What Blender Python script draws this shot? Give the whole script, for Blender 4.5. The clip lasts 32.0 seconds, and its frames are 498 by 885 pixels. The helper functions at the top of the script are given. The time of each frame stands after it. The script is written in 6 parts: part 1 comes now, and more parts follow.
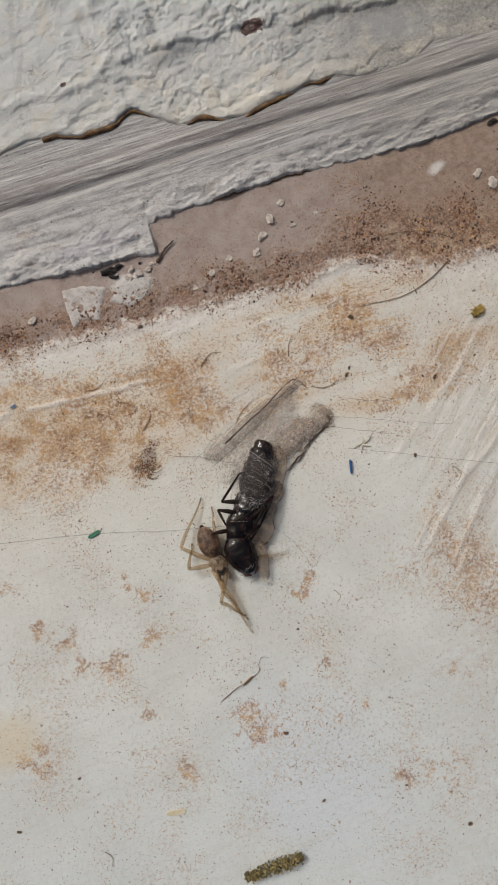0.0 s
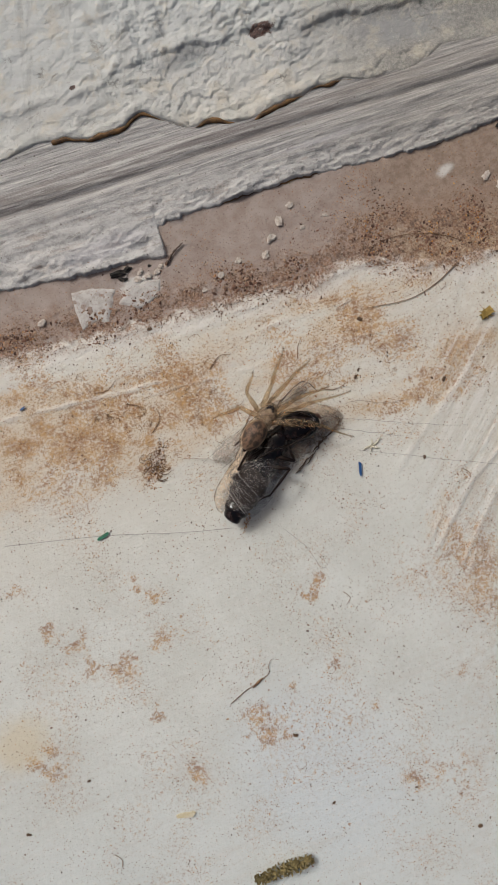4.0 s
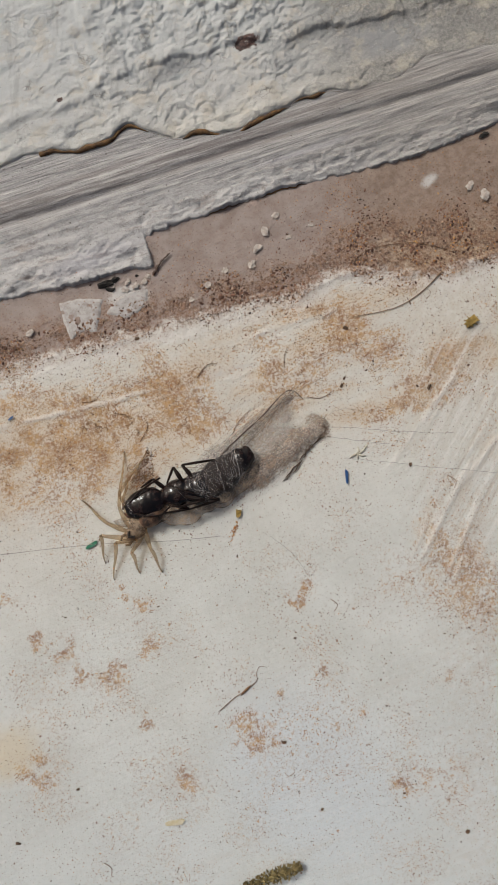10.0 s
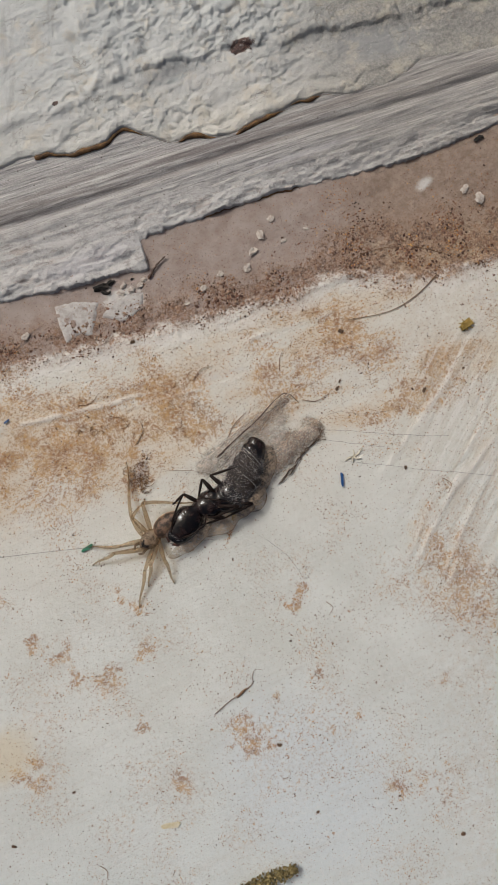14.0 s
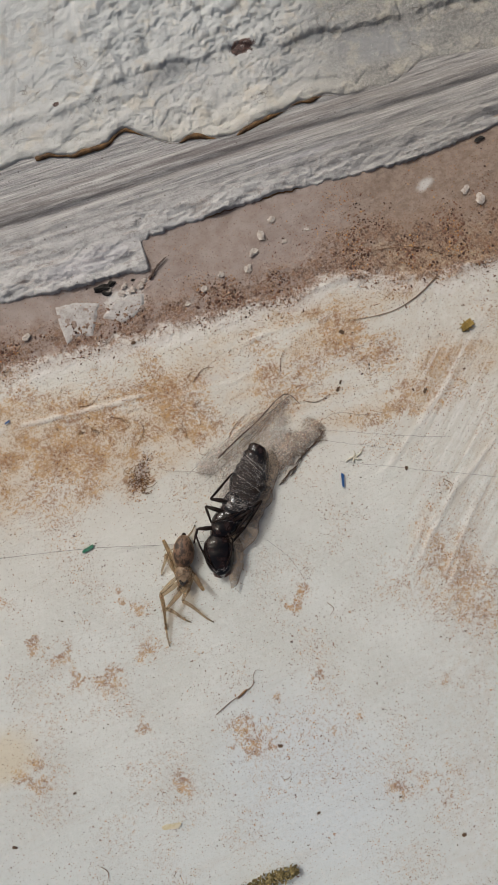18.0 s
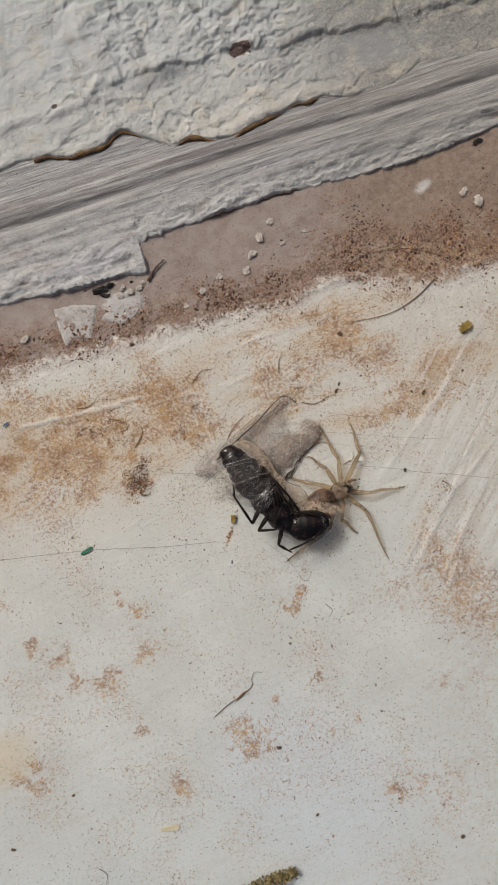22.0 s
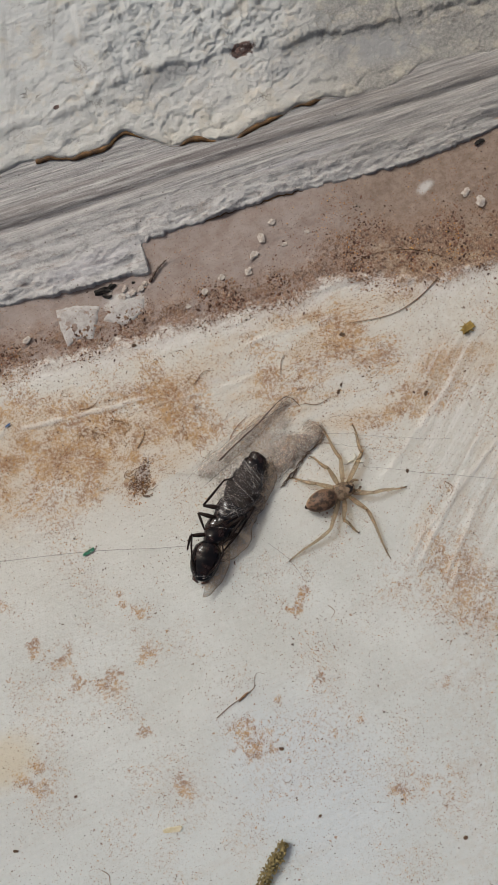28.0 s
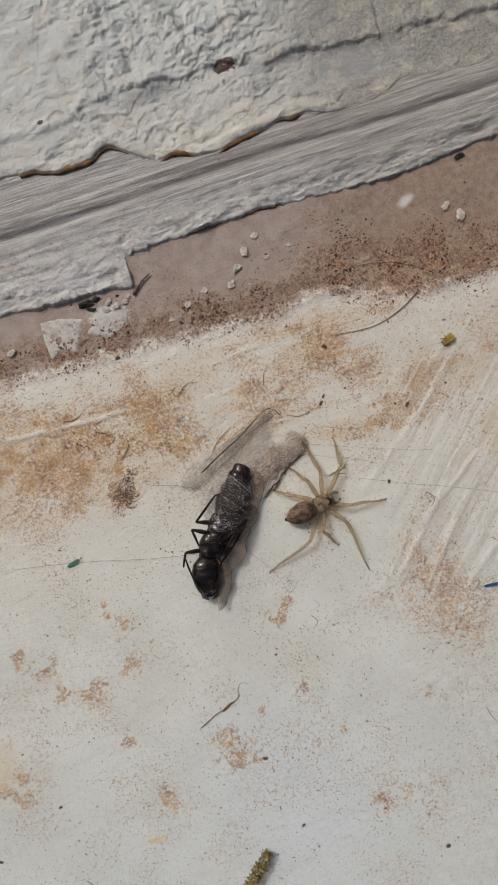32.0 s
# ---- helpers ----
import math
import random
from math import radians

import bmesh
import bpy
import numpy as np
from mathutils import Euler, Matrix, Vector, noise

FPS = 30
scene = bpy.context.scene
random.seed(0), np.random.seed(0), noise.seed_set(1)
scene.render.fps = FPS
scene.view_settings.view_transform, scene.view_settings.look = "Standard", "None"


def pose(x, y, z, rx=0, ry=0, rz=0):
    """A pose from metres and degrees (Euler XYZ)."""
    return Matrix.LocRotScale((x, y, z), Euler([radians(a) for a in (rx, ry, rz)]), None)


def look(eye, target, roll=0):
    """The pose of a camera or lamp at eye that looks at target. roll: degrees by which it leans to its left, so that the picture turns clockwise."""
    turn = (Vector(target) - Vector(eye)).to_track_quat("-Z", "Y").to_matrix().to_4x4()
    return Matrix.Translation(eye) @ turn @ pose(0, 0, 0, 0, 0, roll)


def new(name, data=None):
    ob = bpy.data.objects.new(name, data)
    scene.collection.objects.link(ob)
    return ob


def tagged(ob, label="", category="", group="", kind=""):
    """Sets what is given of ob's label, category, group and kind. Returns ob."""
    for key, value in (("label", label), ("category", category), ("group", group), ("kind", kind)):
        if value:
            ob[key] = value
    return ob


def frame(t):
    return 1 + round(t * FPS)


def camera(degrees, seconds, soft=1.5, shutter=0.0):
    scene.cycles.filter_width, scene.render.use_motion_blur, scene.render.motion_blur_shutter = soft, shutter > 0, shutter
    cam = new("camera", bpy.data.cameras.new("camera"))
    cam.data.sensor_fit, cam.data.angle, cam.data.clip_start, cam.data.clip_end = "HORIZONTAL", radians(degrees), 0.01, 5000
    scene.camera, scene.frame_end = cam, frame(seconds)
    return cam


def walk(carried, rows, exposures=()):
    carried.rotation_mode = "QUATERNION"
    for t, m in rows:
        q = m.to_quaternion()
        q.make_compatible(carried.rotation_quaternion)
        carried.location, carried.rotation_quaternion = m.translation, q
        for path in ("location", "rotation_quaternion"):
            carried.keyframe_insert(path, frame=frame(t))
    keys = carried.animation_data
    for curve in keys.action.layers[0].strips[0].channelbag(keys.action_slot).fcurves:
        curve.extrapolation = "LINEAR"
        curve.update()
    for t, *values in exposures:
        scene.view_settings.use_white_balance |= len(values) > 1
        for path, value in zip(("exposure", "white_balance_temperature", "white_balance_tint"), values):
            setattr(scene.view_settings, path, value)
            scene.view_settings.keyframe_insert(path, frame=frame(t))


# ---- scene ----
cam = camera(42.0, 32.0, soft=1.5, shutter=0.5)


def lens(x, y, z, rx, ry, rz):
    """The camera's pose, its place given in millimetres."""
    return pose(x * 0.001, y * 0.001, z * 0.001, rx, ry, rz)


walk(cam, [
    (0, lens(-0.418, -1.639, 35.023, 1.355, 0.751, -17.224)),
    (0.5, lens(-0.610, -1.634, 34.987, 1.389, 0.776, -17.212)),
    (1, lens(-0.789, -1.637, 34.990, 1.395, 0.771, -17.216)),
    (1.5, lens(-0.930, -1.624, 35.017, 1.422, 0.712, -17.237)),
    (2, lens(-0.963, -1.581, 35.041, 1.476, 0.697, -17.259)),
    (2.5, lens(-0.918, -1.539, 35.039, 1.498, 0.746, -17.270)),
    (3, lens(-0.901, -1.514, 35.030, 1.501, 0.768, -17.277)),
    (3.5, lens(-0.914, -1.495, 35.048, 1.508, 0.754, -17.276)),
    (5.5, lens(-0.875, -1.445, 35.081, 1.634, 0.663, -17.377)),
    (6, lens(-0.812, -1.426, 35.136, 1.695, 0.696, -17.425)),
    (6.5, lens(-0.744, -1.388, 35.155, 1.725, 0.676, -17.452)),
    (7, lens(-0.661, -1.347, 35.168, 1.740, 0.657, -17.475)),
    (7.5, lens(-0.601, -1.325, 35.196, 1.760, 0.608, -17.485)),
    (8, lens(-0.557, -1.340, 35.234, 1.788, 0.554, -17.497)),
    (8.5, lens(-0.477, -1.367, 35.260, 1.804, 0.564, -17.518)),
    (9, lens(-0.387, -1.367, 35.276, 1.790, 0.574, -17.525)),
    (9.5, lens(-0.333, -1.378, 35.296, 1.795, 0.540, -17.529)),
    (10, lens(-0.300, -1.394, 35.294, 1.825, 0.506, -17.536)),
    (10.5, lens(-0.281, -1.375, 35.272, 1.824, 0.483, -17.543)),
    (11, lens(-0.286, -1.361, 35.270, 1.825, 0.466, -17.563)),
    (11.5, lens(-0.297, -1.354, 35.292, 1.853, 0.420, -17.583)),
    (12, lens(-0.254, -1.322, 35.322, 1.860, 0.380, -17.587)),
    (12.5, lens(-0.158, -1.319, 35.347, 1.874, 0.411, -17.586)),
    (13, lens(-0.091, -1.339, 35.351, 1.894, 0.430, -17.581)),
    (13.5, lens(-0.070, -1.329, 35.344, 1.878, 0.425, -17.586)),
    (14, lens(-0.075, -1.325, 35.345, 1.872, 0.424, -17.593)),
    (14.5, lens(-0.086, -1.344, 35.346, 1.900, 0.412, -17.583)),
    (16.5, lens(-0.080, -1.326, 35.353, 1.872, 0.420, -17.596)),
    (17, lens(-0.104, -1.307, 35.373, 1.884, 0.397, -17.613)),
    (17.5, lens(-0.088, -1.301, 35.365, 1.890, 0.431, -17.615)),
    (18, lens(-0.090, -1.289, 35.341, 1.891, 0.450, -17.605)),
    (18.5, lens(-0.119, -1.288, 35.328, 1.914, 0.461, -17.604)),
    (19, lens(-0.139, -1.289, 35.336, 1.938, 0.460, -17.620)),
    (19.5, lens(-0.135, -1.248, 35.357, 1.921, 0.427, -17.633)),
    (20, lens(-0.133, -1.204, 35.374, 1.904, 0.380, -17.634)),
    (20.5, lens(-0.107, -1.199, 35.387, 1.915, 0.373, -17.636)),
    (21, lens(-0.043, -1.194, 35.400, 1.907, 0.386, -17.640)),
    (21.5, lens(-0.018, -1.197, 35.381, 1.909, 0.373, -17.641)),
    (22, lens(-0.030, -1.233, 35.352, 1.942, 0.389, -17.639)),
    (22.5, lens(-0.046, -1.245, 35.350, 1.948, 0.408, -17.637)),
    (23, lens(-0.073, -1.228, 35.358, 1.934, 0.395, -17.638)),
    (23.5, lens(-0.067, -1.232, 35.363, 1.940, 0.420, -17.643)),
    (24, lens(-0.041, -1.233, 35.367, 1.950, 0.460, -17.648)),
    (24.5, lens(-0.053, -1.201, 35.354, 1.923, 0.444, -17.649)),
    (25, lens(-0.105, -1.204, 35.334, 1.912, 0.423, -17.648)),
    (25.5, lens(-0.192, -1.289, 35.328, 2.010, 0.415, -17.645)),
    (27.5, lens(-0.148, -1.168, 35.365, 1.950, 0.338, -17.661)),
    (28, lens(-0.129, -1.181, 35.336, 1.981, 0.402, -17.672)),
    (28.5, lens(-0.144, -1.118, 35.378, 2.038, 0.405, -17.722)),
    (29, lens(-0.088, -1.152, 35.427, 2.096, 0.408, -17.732)),
    (29.5, lens(0.010, -1.192, 35.646, 2.157, 0.154, -17.821)),
    (30, lens(0.392, -1.163, 35.648, 2.239, 0.196, -17.840)),
    (30.5, lens(0.544, -1.047, 35.671, 2.194, 0.152, -17.849)),
    (31, lens(0.616, -1.007, 35.642, 2.196, 0.151, -17.856)),
    (31.5, lens(0.685, -0.986, 35.635, 2.211, 0.161, -17.868)),
    (32, lens(0.720, -0.988, 35.640, 2.264, 0.126, -17.886)),
], exposures=((0, 0.0), (6, 0.02), (12, 0.0), (22, -0.015), (28, -0.025), (30, -0.05), (32, -0.06)))

# ---- daylight: soft sky and a low-contrast sun from the upper side of the moulding ----
SUN_FROM = Vector((-0.53, 0.85, 1.05)).normalized()
world = bpy.data.worlds.new("sky")
scene.world = world
world.use_nodes = True
wt = world.node_tree
sky = wt.nodes.new("ShaderNodeTexSky")
sky.sky_type, sky.sun_disc = "NISHITA", False
sky.sun_elevation = math.asin(SUN_FROM.z)
sky.sun_rotation = math.atan2(SUN_FROM.x, SUN_FROM.y)
sky.dust_density, sky.air_density, sky.ozone_density = 8.0, 0.5, 0.3
tint = wt.nodes.new("ShaderNodeMix")
tint.data_type, tint.blend_type = "RGBA", "MULTIPLY"
tint.inputs[0].default_value, tint.inputs[7].default_value = 1.0, (0.96, 0.955, 0.895, 1)
wt.links.new(sky.outputs["Color"], tint.inputs[6])
wt.links.new(tint.outputs[2], wt.nodes["Background"].inputs["Color"])
wt.nodes["Background"].inputs["Strength"].default_value = 0.089
sun = new("sun", bpy.data.lights.new("sun", "SUN"))
sun.data.energy, sun.data.angle, sun.data.color = 1.45, radians(11.0), (0.92, 0.985, 1.0)
sun.matrix_world = look(SUN_FROM, (0, 0, 0))

MM = 0.001


# ---- small tools: numpy noise, meshes, node graphs ----
def lattice(ix, iy, seed):
    h = (ix.astype(np.int64) * 374761393 + iy.astype(np.int64) * 668265263 + seed * 974711) & 0x7FFFFFFF
    h = ((h ^ (h >> 13)) * 1274126177) & 0x7FFFFFFF
    return ((h ^ (h >> 16)) & 0xFFFF) / 65535.0


def grain(x, y, seed=0):
    """Smooth value noise, 0 to 1, with cells of one unit."""
    x, y = np.asarray(x, float), np.asarray(y, float)
    ix, iy = np.floor(x), np.floor(y)
    u, v = x - ix, y - iy
    u, v = u * u * (3 - 2 * u), v * v * (3 - 2 * v)
    ix, iy = ix.astype(np.int64), iy.astype(np.int64)
    a, b = lattice(ix, iy, seed), lattice(ix + 1, iy, seed)
    c, d = lattice(ix, iy + 1, seed), lattice(ix + 1, iy + 1, seed)
    return a + (b - a) * u + (c - a) * v + (a - b - c + d) * u * v


def fractal(x, y, seed=0, octaves=4):
    total, weight, size = 0.0, 0.0, 1.0
    for k in range(octaves):
        total = total + size * grain(x * 2**k + 17.3 * k, y * 2**k - 9.1 * k, seed + k)
        weight, size = weight + size, size * 0.5
    return total / weight


def smooth(x, lo, hi):
    t = np.clip((np.asarray(x, float) - lo) / (hi - lo), 0, 1)
    return t * t * (3 - 2 * t)


def mesh_of(name, verts, faces, material, rounded=True):
    """A mesh from millimetres."""
    me = bpy.data.meshes.new(name)
    me.from_pydata((np.asarray(verts, float) * MM).tolist(), [], [tuple(f) for f in faces])
    me.materials.append(material)
    if rounded:
        me.polygons.foreach_set("use_smooth", [True] * len(me.polygons))
    me.update()
    return me


def child(ob, parent):
    if parent is not None:
        ob.parent = parent
    return ob


def piece(name, data, parent=None, label="", at=None):
    """Links verts, faces, material as one mesh object under its parent."""
    ob = child(new(name, mesh_of(name, *data)), parent)
    if at is not None:
        ob.matrix_basis = at
    return tagged(ob, label)


def sheet(xs, ys, height, keep=None):
    """Verts and quads of a height field; keep says which cells stay."""
    gx, gy = np.meshgrid(xs, ys)
    z = height(gx, gy)
    n, m = len(xs), len(ys)
    verts = np.stack([gx.ravel(), gy.ravel(), z.ravel()], 1)
    i = (np.arange(m - 1)[:, None] * n + np.arange(n - 1)[None]).ravel()
    faces = np.stack([i, i + 1, i + n + 1, i + n], 1)
    if keep is not None:
        k = keep(gx, gy)
        faces = faces[(k[:-1, :-1] | k[1:, 1:] | k[:-1, 1:] | k[1:, :-1]).ravel()]
        used = np.unique(faces)
        back = np.full(len(verts), -1)
        back[used] = np.arange(len(used))
        verts, faces = verts[used], back[faces]
    return verts, faces.tolist()


def tube(points, radii, sides=7, closed=True):
    """Verts and faces of a tapered tube along points."""
    pts = [Vector(p) for p in points]
    verts, faces = [], []
    for i, p in enumerate(pts):
        ahead = (pts[min(i + 1, len(pts) - 1)] - pts[max(i - 1, 0)]).normalized()
        side = ahead.cross(Vector((0.13, 0.21, 1)))
        side = side.normalized() if side.length > 1e-4 else Vector((1, 0, 0))
        up = side.cross(ahead)
        r = radii[i] if hasattr(radii, "__len__") else radii
        verts += [tuple(p + r * (math.cos(a) * side + math.sin(a) * up)) for a in (2 * math.pi * k / sides for k in range(sides))]
    for i in range(len(pts) - 1):
        for k in range(sides):
            a, b = i * sides + k, i * sides + (k + 1) % sides
            faces.append((a, b, b + sides, a + sides))
    if closed:
        faces.append(tuple(range(sides))[::-1])
        faces.append(tuple(range((len(pts) - 1) * sides, len(pts) * sides)))
    return verts, faces


def blob(center, size, seed=0, rough=0.0, rings=10, sides=16, shape=None):
    """Verts and faces of a rounded body along x; shape(u) scales its girth."""
    verts, faces = [], []
    rng = random.Random(seed)
    for i in range(rings + 1):
        a = math.pi * i / rings
        for k in range(sides):
            b = 2 * math.pi * k / sides
            g = shape(-math.cos(a)) if shape else 1.0
            w = 1 + rough * (rng.random() - 0.5)
            verts.append((center[0] - math.cos(a) * size[0] * (w if 0 < i < rings else 1), center[1] + math.sin(a) * math.cos(b) * size[1] * g * w,
                          center[2] + math.sin(a) * math.sin(b) * size[2] * g * w))
    for i in range(rings):
        for k in range(sides):
            p, q = i * sides + k, i * sides + (k + 1) % sides
            faces.append((p, p + sides, q + sides, q))
    return verts, faces


def merged(*shapes):
    verts, faces = [], []
    for v, f in shapes:
        n = len(verts)
        verts += list(v)
        faces += [tuple(i + n for i in face) for face in f]
    return verts, faces


class Graph:
    """A node material written as plain arithmetic; places are in millimetres."""

    def __init__(self, name):
        self.material = bpy.data.materials.new(name)
        self.material.use_nodes = True
        self.tree = self.material.node_tree
        self.tree.nodes.clear()
        self.out = self.tree.nodes.new("ShaderNodeOutputMaterial")
        self.shader = self.tree.nodes.new("ShaderNodeBsdfPrincipled")
        self.tree.links.new(self.shader.outputs[0], self.out.inputs["Surface"])
        place = self.tree.nodes.new("ShaderNodeTexCoord")
        scaled = self.add("ShaderNodeVectorMath", operation="SCALE")
        self.link(place.outputs["Object"], scaled.inputs[0])
        scaled.inputs["Scale"].default_value = 1000
        self.place = scaled.outputs[0]
        parts = self.add("ShaderNodeSeparateXYZ")
        self.link(self.place, parts.inputs[0])
        self.x, self.y, self.z = parts.outputs

    def add(self, kind, operation="", use_clamp=False, feature="", data_type="", interpolation_type=""):
        node = self.tree.nodes.new(kind)
        if operation:
            node.operation = operation
        if use_clamp:
            node.use_clamp = True
        if feature:
            node.feature = feature
        if data_type:
            node.data_type = data_type
        if interpolation_type:
            node.interpolation_type = interpolation_type
        return node

    def link(self, value, socket):
        if isinstance(value, bpy.types.NodeSocket):
            self.tree.links.new(value, socket)
        elif isinstance(value, (tuple, list)) and len(value) == 3 and socket.type == "RGBA":
            socket.default_value = (*value, 1)
        else:
            socket.default_value = value

    def do(self, op, a, b=0.0, c=0.0, clamp=False):
        node = self.add("ShaderNodeMath", operation=op, use_clamp=clamp)
        for value, socket in zip((a, b, c), node.inputs):
            self.link(value, socket)
        return node.outputs[0]

    def times(self, a, *rest):
        for b in rest:
            a = self.do("MULTIPLY", a, b)
        return a

    def plus(self, a, *rest):
        for b in rest:
            a = self.do("ADD", a, b)
        return a

    def ramp(self, x, lo, hi):
        node = self.add("ShaderNodeMapRange", interpolation_type="SMOOTHSTEP")
        flip = lo > hi
        for name, value in (("Value", x), ("From Min", min(lo, hi)), ("From Max", max(lo, hi)), ("To Min", float(flip)), ("To Max", 1.0 - flip)):
            self.link(value, node.inputs[name])
        return node.outputs["Result"]

    def mapped(self, stretch=(1, 1, 1), turn=0.0, shift=(0, 0, 0)):
        node = self.add("ShaderNodeMapping")
        self.link(self.place, node.inputs["Vector"])
        node.vector_type = "TEXTURE"
        node.inputs["Scale"].default_value = [1 / k for k in stretch]
        node.inputs["Rotation"].default_value, node.inputs["Location"].default_value = (0, 0, radians(turn)), shift
        return node.outputs[0]

    def noise(self, scale, detail=4.0, rough=0.6, at=None, bend=0.0):
        node = self.add("ShaderNodeTexNoise")
        self.link(at if at is not None else self.place, node.inputs["Vector"])
        for name, value in (("Scale", scale), ("Detail", detail), ("Roughness", rough), ("Distortion", bend)):
            node.inputs[name].default_value = value
        return node.outputs["Fac"]

    def field(self, name):
        """A number spread over the mesh's points."""
        node = self.add("ShaderNodeAttribute")
        node.attribute_name = name
        return node.outputs["Fac"]

    def specks(self, scale, size, at=None):
        """Dots with random sizes: most of them tiny. 0 or 1."""
        node = self.add("ShaderNodeTexVoronoi", feature="F1")
        self.link(at if at is not None else self.place, node.inputs["Vector"])
        node.inputs["Scale"].default_value = scale
        pick = self.add("ShaderNodeSeparateColor")
        self.link(node.outputs["Color"], pick.inputs[0])
        return node.outputs["Distance"], pick.outputs[0], pick.outputs[1]

    def mix(self, fac, a, b):
        node = self.add("ShaderNodeMix", data_type="RGBA")
        self.link(fac, node.inputs[0])
        self.link(a, node.inputs[6])
        self.link(b, node.inputs[7])
        return node.outputs[2]

    def spot(self, x, y, rx, ry, turn=0.0, ragged=0.5, fine=1.5):
        """A soft-edged stain with a ragged outline, 0 to 1."""
        c, s = math.cos(radians(turn)), math.sin(radians(turn))
        u, v = self.do("SUBTRACT", self.x, x), self.do("SUBTRACT", self.y, y)
        p = self.plus(self.times(u, c / rx), self.times(v, s / rx))
        q = self.plus(self.times(u, -s / ry), self.times(v, c / ry))
        d = self.do("SQRT", self.plus(self.times(p, p), self.times(q, q)))
        d = self.plus(d, self.times(self.do("SUBTRACT", self.noise(fine, 5, 0.7), 0.5), ragged * 3))
        return self.ramp(d, 1.15, 0.35)

    def set(self, colour=None, rough=None, metal=None, relief=None, strength=0.5, distance=0.05, **more):
        if colour is not None:
            self.link(colour, self.shader.inputs["Base Color"])
        if rough is not None:
            self.link(rough, self.shader.inputs["Roughness"])
        if metal is not None:
            self.link(metal, self.shader.inputs["Metallic"])
        if relief is not None:
            bump = self.add("ShaderNodeBump")
            bump.inputs["Strength"].default_value, bump.inputs["Distance"].default_value = strength, distance * MM
            self.link(relief, bump.inputs["Height"])
            self.link(bump.outputs[0], self.shader.inputs["Normal"])
        for key, value in more.items():
            self.link(value, self.shader.inputs[key.replace("_", " ")])
        return self.material


# ---- materials ----
def sill_paint():
    """Old white paint with brush strokes, tan washes, dirt specks, and the bare mauve layer near the moulding."""
    g = Graph("old white paint")
    wash, soil, ridge, line = g.field("wash"), g.field("soil"), g.field("ridge"), g.field("seam")
    wide, mid, fine = g.noise(0.22, 4), g.noise(1.1, 6, 0.7), g.noise(6.0, 6, 0.75)
    along = g.noise(1.0, 6, 0.7, g.mapped((0.13, 1.3, 1), 3))
    strokes = g.noise(1.0, 5, 0.65, g.mapped((0.22, 2.4, 1), 9))
    steep = g.noise(1.0, 5, 0.6, g.mapped((0.10, 2.2, 1), 44))
    peel = g.noise(3.6, 5, 0.65)
    right = g.ramp(g.plus(g.x, g.times(g.y, -0.2)), 7.0, 11.5)
    # white paint, creamy to cool
    white = g.mix(g.ramp(wide, 0.35, 0.65), (0.542, 0.555, 0.53), (0.605, 0.62, 0.60))
    cool = g.spot(-2.5, -18.5, 5.0, 7.0, 20, 0.12, 0.3)
    white = g.mix(g.times(g.ramp(g.y, -10.0, -21.0), 0.45), white, (0.55, 0.60, 0.625))
    white = g.mix(g.times(cool, 0.55), white, (0.56, 0.615, 0.665))
    white = g.mix(g.times(g.ramp(along, 0.5, 0.72), 0.28), white, (0.50, 0.475, 0.44))
    white = g.mix(g.times(g.ramp(strokes, 0.46, 0.30), 0.22), white, (0.46, 0.44, 0.42))
    white = g.mix(g.times(g.ramp(peel, 0.52, 0.66), 0.35), white, (0.66, 0.65, 0.635))
    white = g.mix(g.times(g.ramp(peel, 0.46, 0.34), 0.28), white, (0.46, 0.44, 0.41))
    white = g.mix(g.times(g.ramp(g.y, -9.0, 1.0), 0.45), white, (0.60, 0.55, 0.475))
    # cool grey smears between the washes
    smear = g.times(g.ramp(g.noise(1.0, 5, 0.6, g.mapped((0.11, 0.75, 1), -3, (6, 3, 0))), 0.53, 0.66), g.ramp(g.y, -3.0, 3.0))
    white = g.mix(g.times(smear, 0.55), white, (0.485, 0.475, 0.475))
    # tan wash: soft, mottled, darker where it is thick
    mottle, flock = g.noise(2.4, 10, 0.75), g.noise(7.5, 8, 0.8)
    thin = g.ramp(g.plus(wash, g.times(g.do("SUBTRACT", mottle, 0.5), 1.3), g.times(g.do("SUBTRACT", flock, 0.5), 0.9)), 0.02, 0.95)
    colour = g.mix(g.times(thin, 0.80), white, g.mix(g.ramp(mottle, 0.36, 0.62), (0.535, 0.41, 0.275), (0.58, 0.49, 0.385)))
    thick = g.ramp(g.plus(wash, g.times(g.do("SUBTRACT", flock, 0.5), 2.6), g.times(g.do("SUBTRACT", mid, 0.5), 1.0)), 0.78, 1.15)
    colour = g.mix(g.times(thick, 0.85), colour, g.mix(g.ramp(flock, 0.50, 0.66), (0.35, 0.22, 0.125), (0.16, 0.085, 0.045)))
    # rusty mottles where dirt has settled
    rusty = g.ramp(g.plus(g.noise(5.5, 12, 0.85, None, 0.8), g.times(g.do("MINIMUM", soil, 0.95), 0.17)), 0.63, 0.68)
    colour = g.mix(g.times(rusty, 0.85), colour, g.mix(g.ramp(mid, 0.4, 0.6), (0.24, 0.10, 0.035), (0.46, 0.27, 0.11)))
    yellow = g.plus(g.spot(-17.6, -12.3, 2.2, 1.6, 20, 0.3, 0.8), g.spot(14.2, -3.2, 1.0, 1.6, -20, 0.4, 1.5))
    colour = g.mix(g.times(yellow, 0.5), colour, (0.57, 0.46, 0.28))
    # pale dragged ridges of paint
    field = g.times(right, g.ramp(g.y, -12.0, -7.0), g.ramp(g.y, 4.5, 1.0))
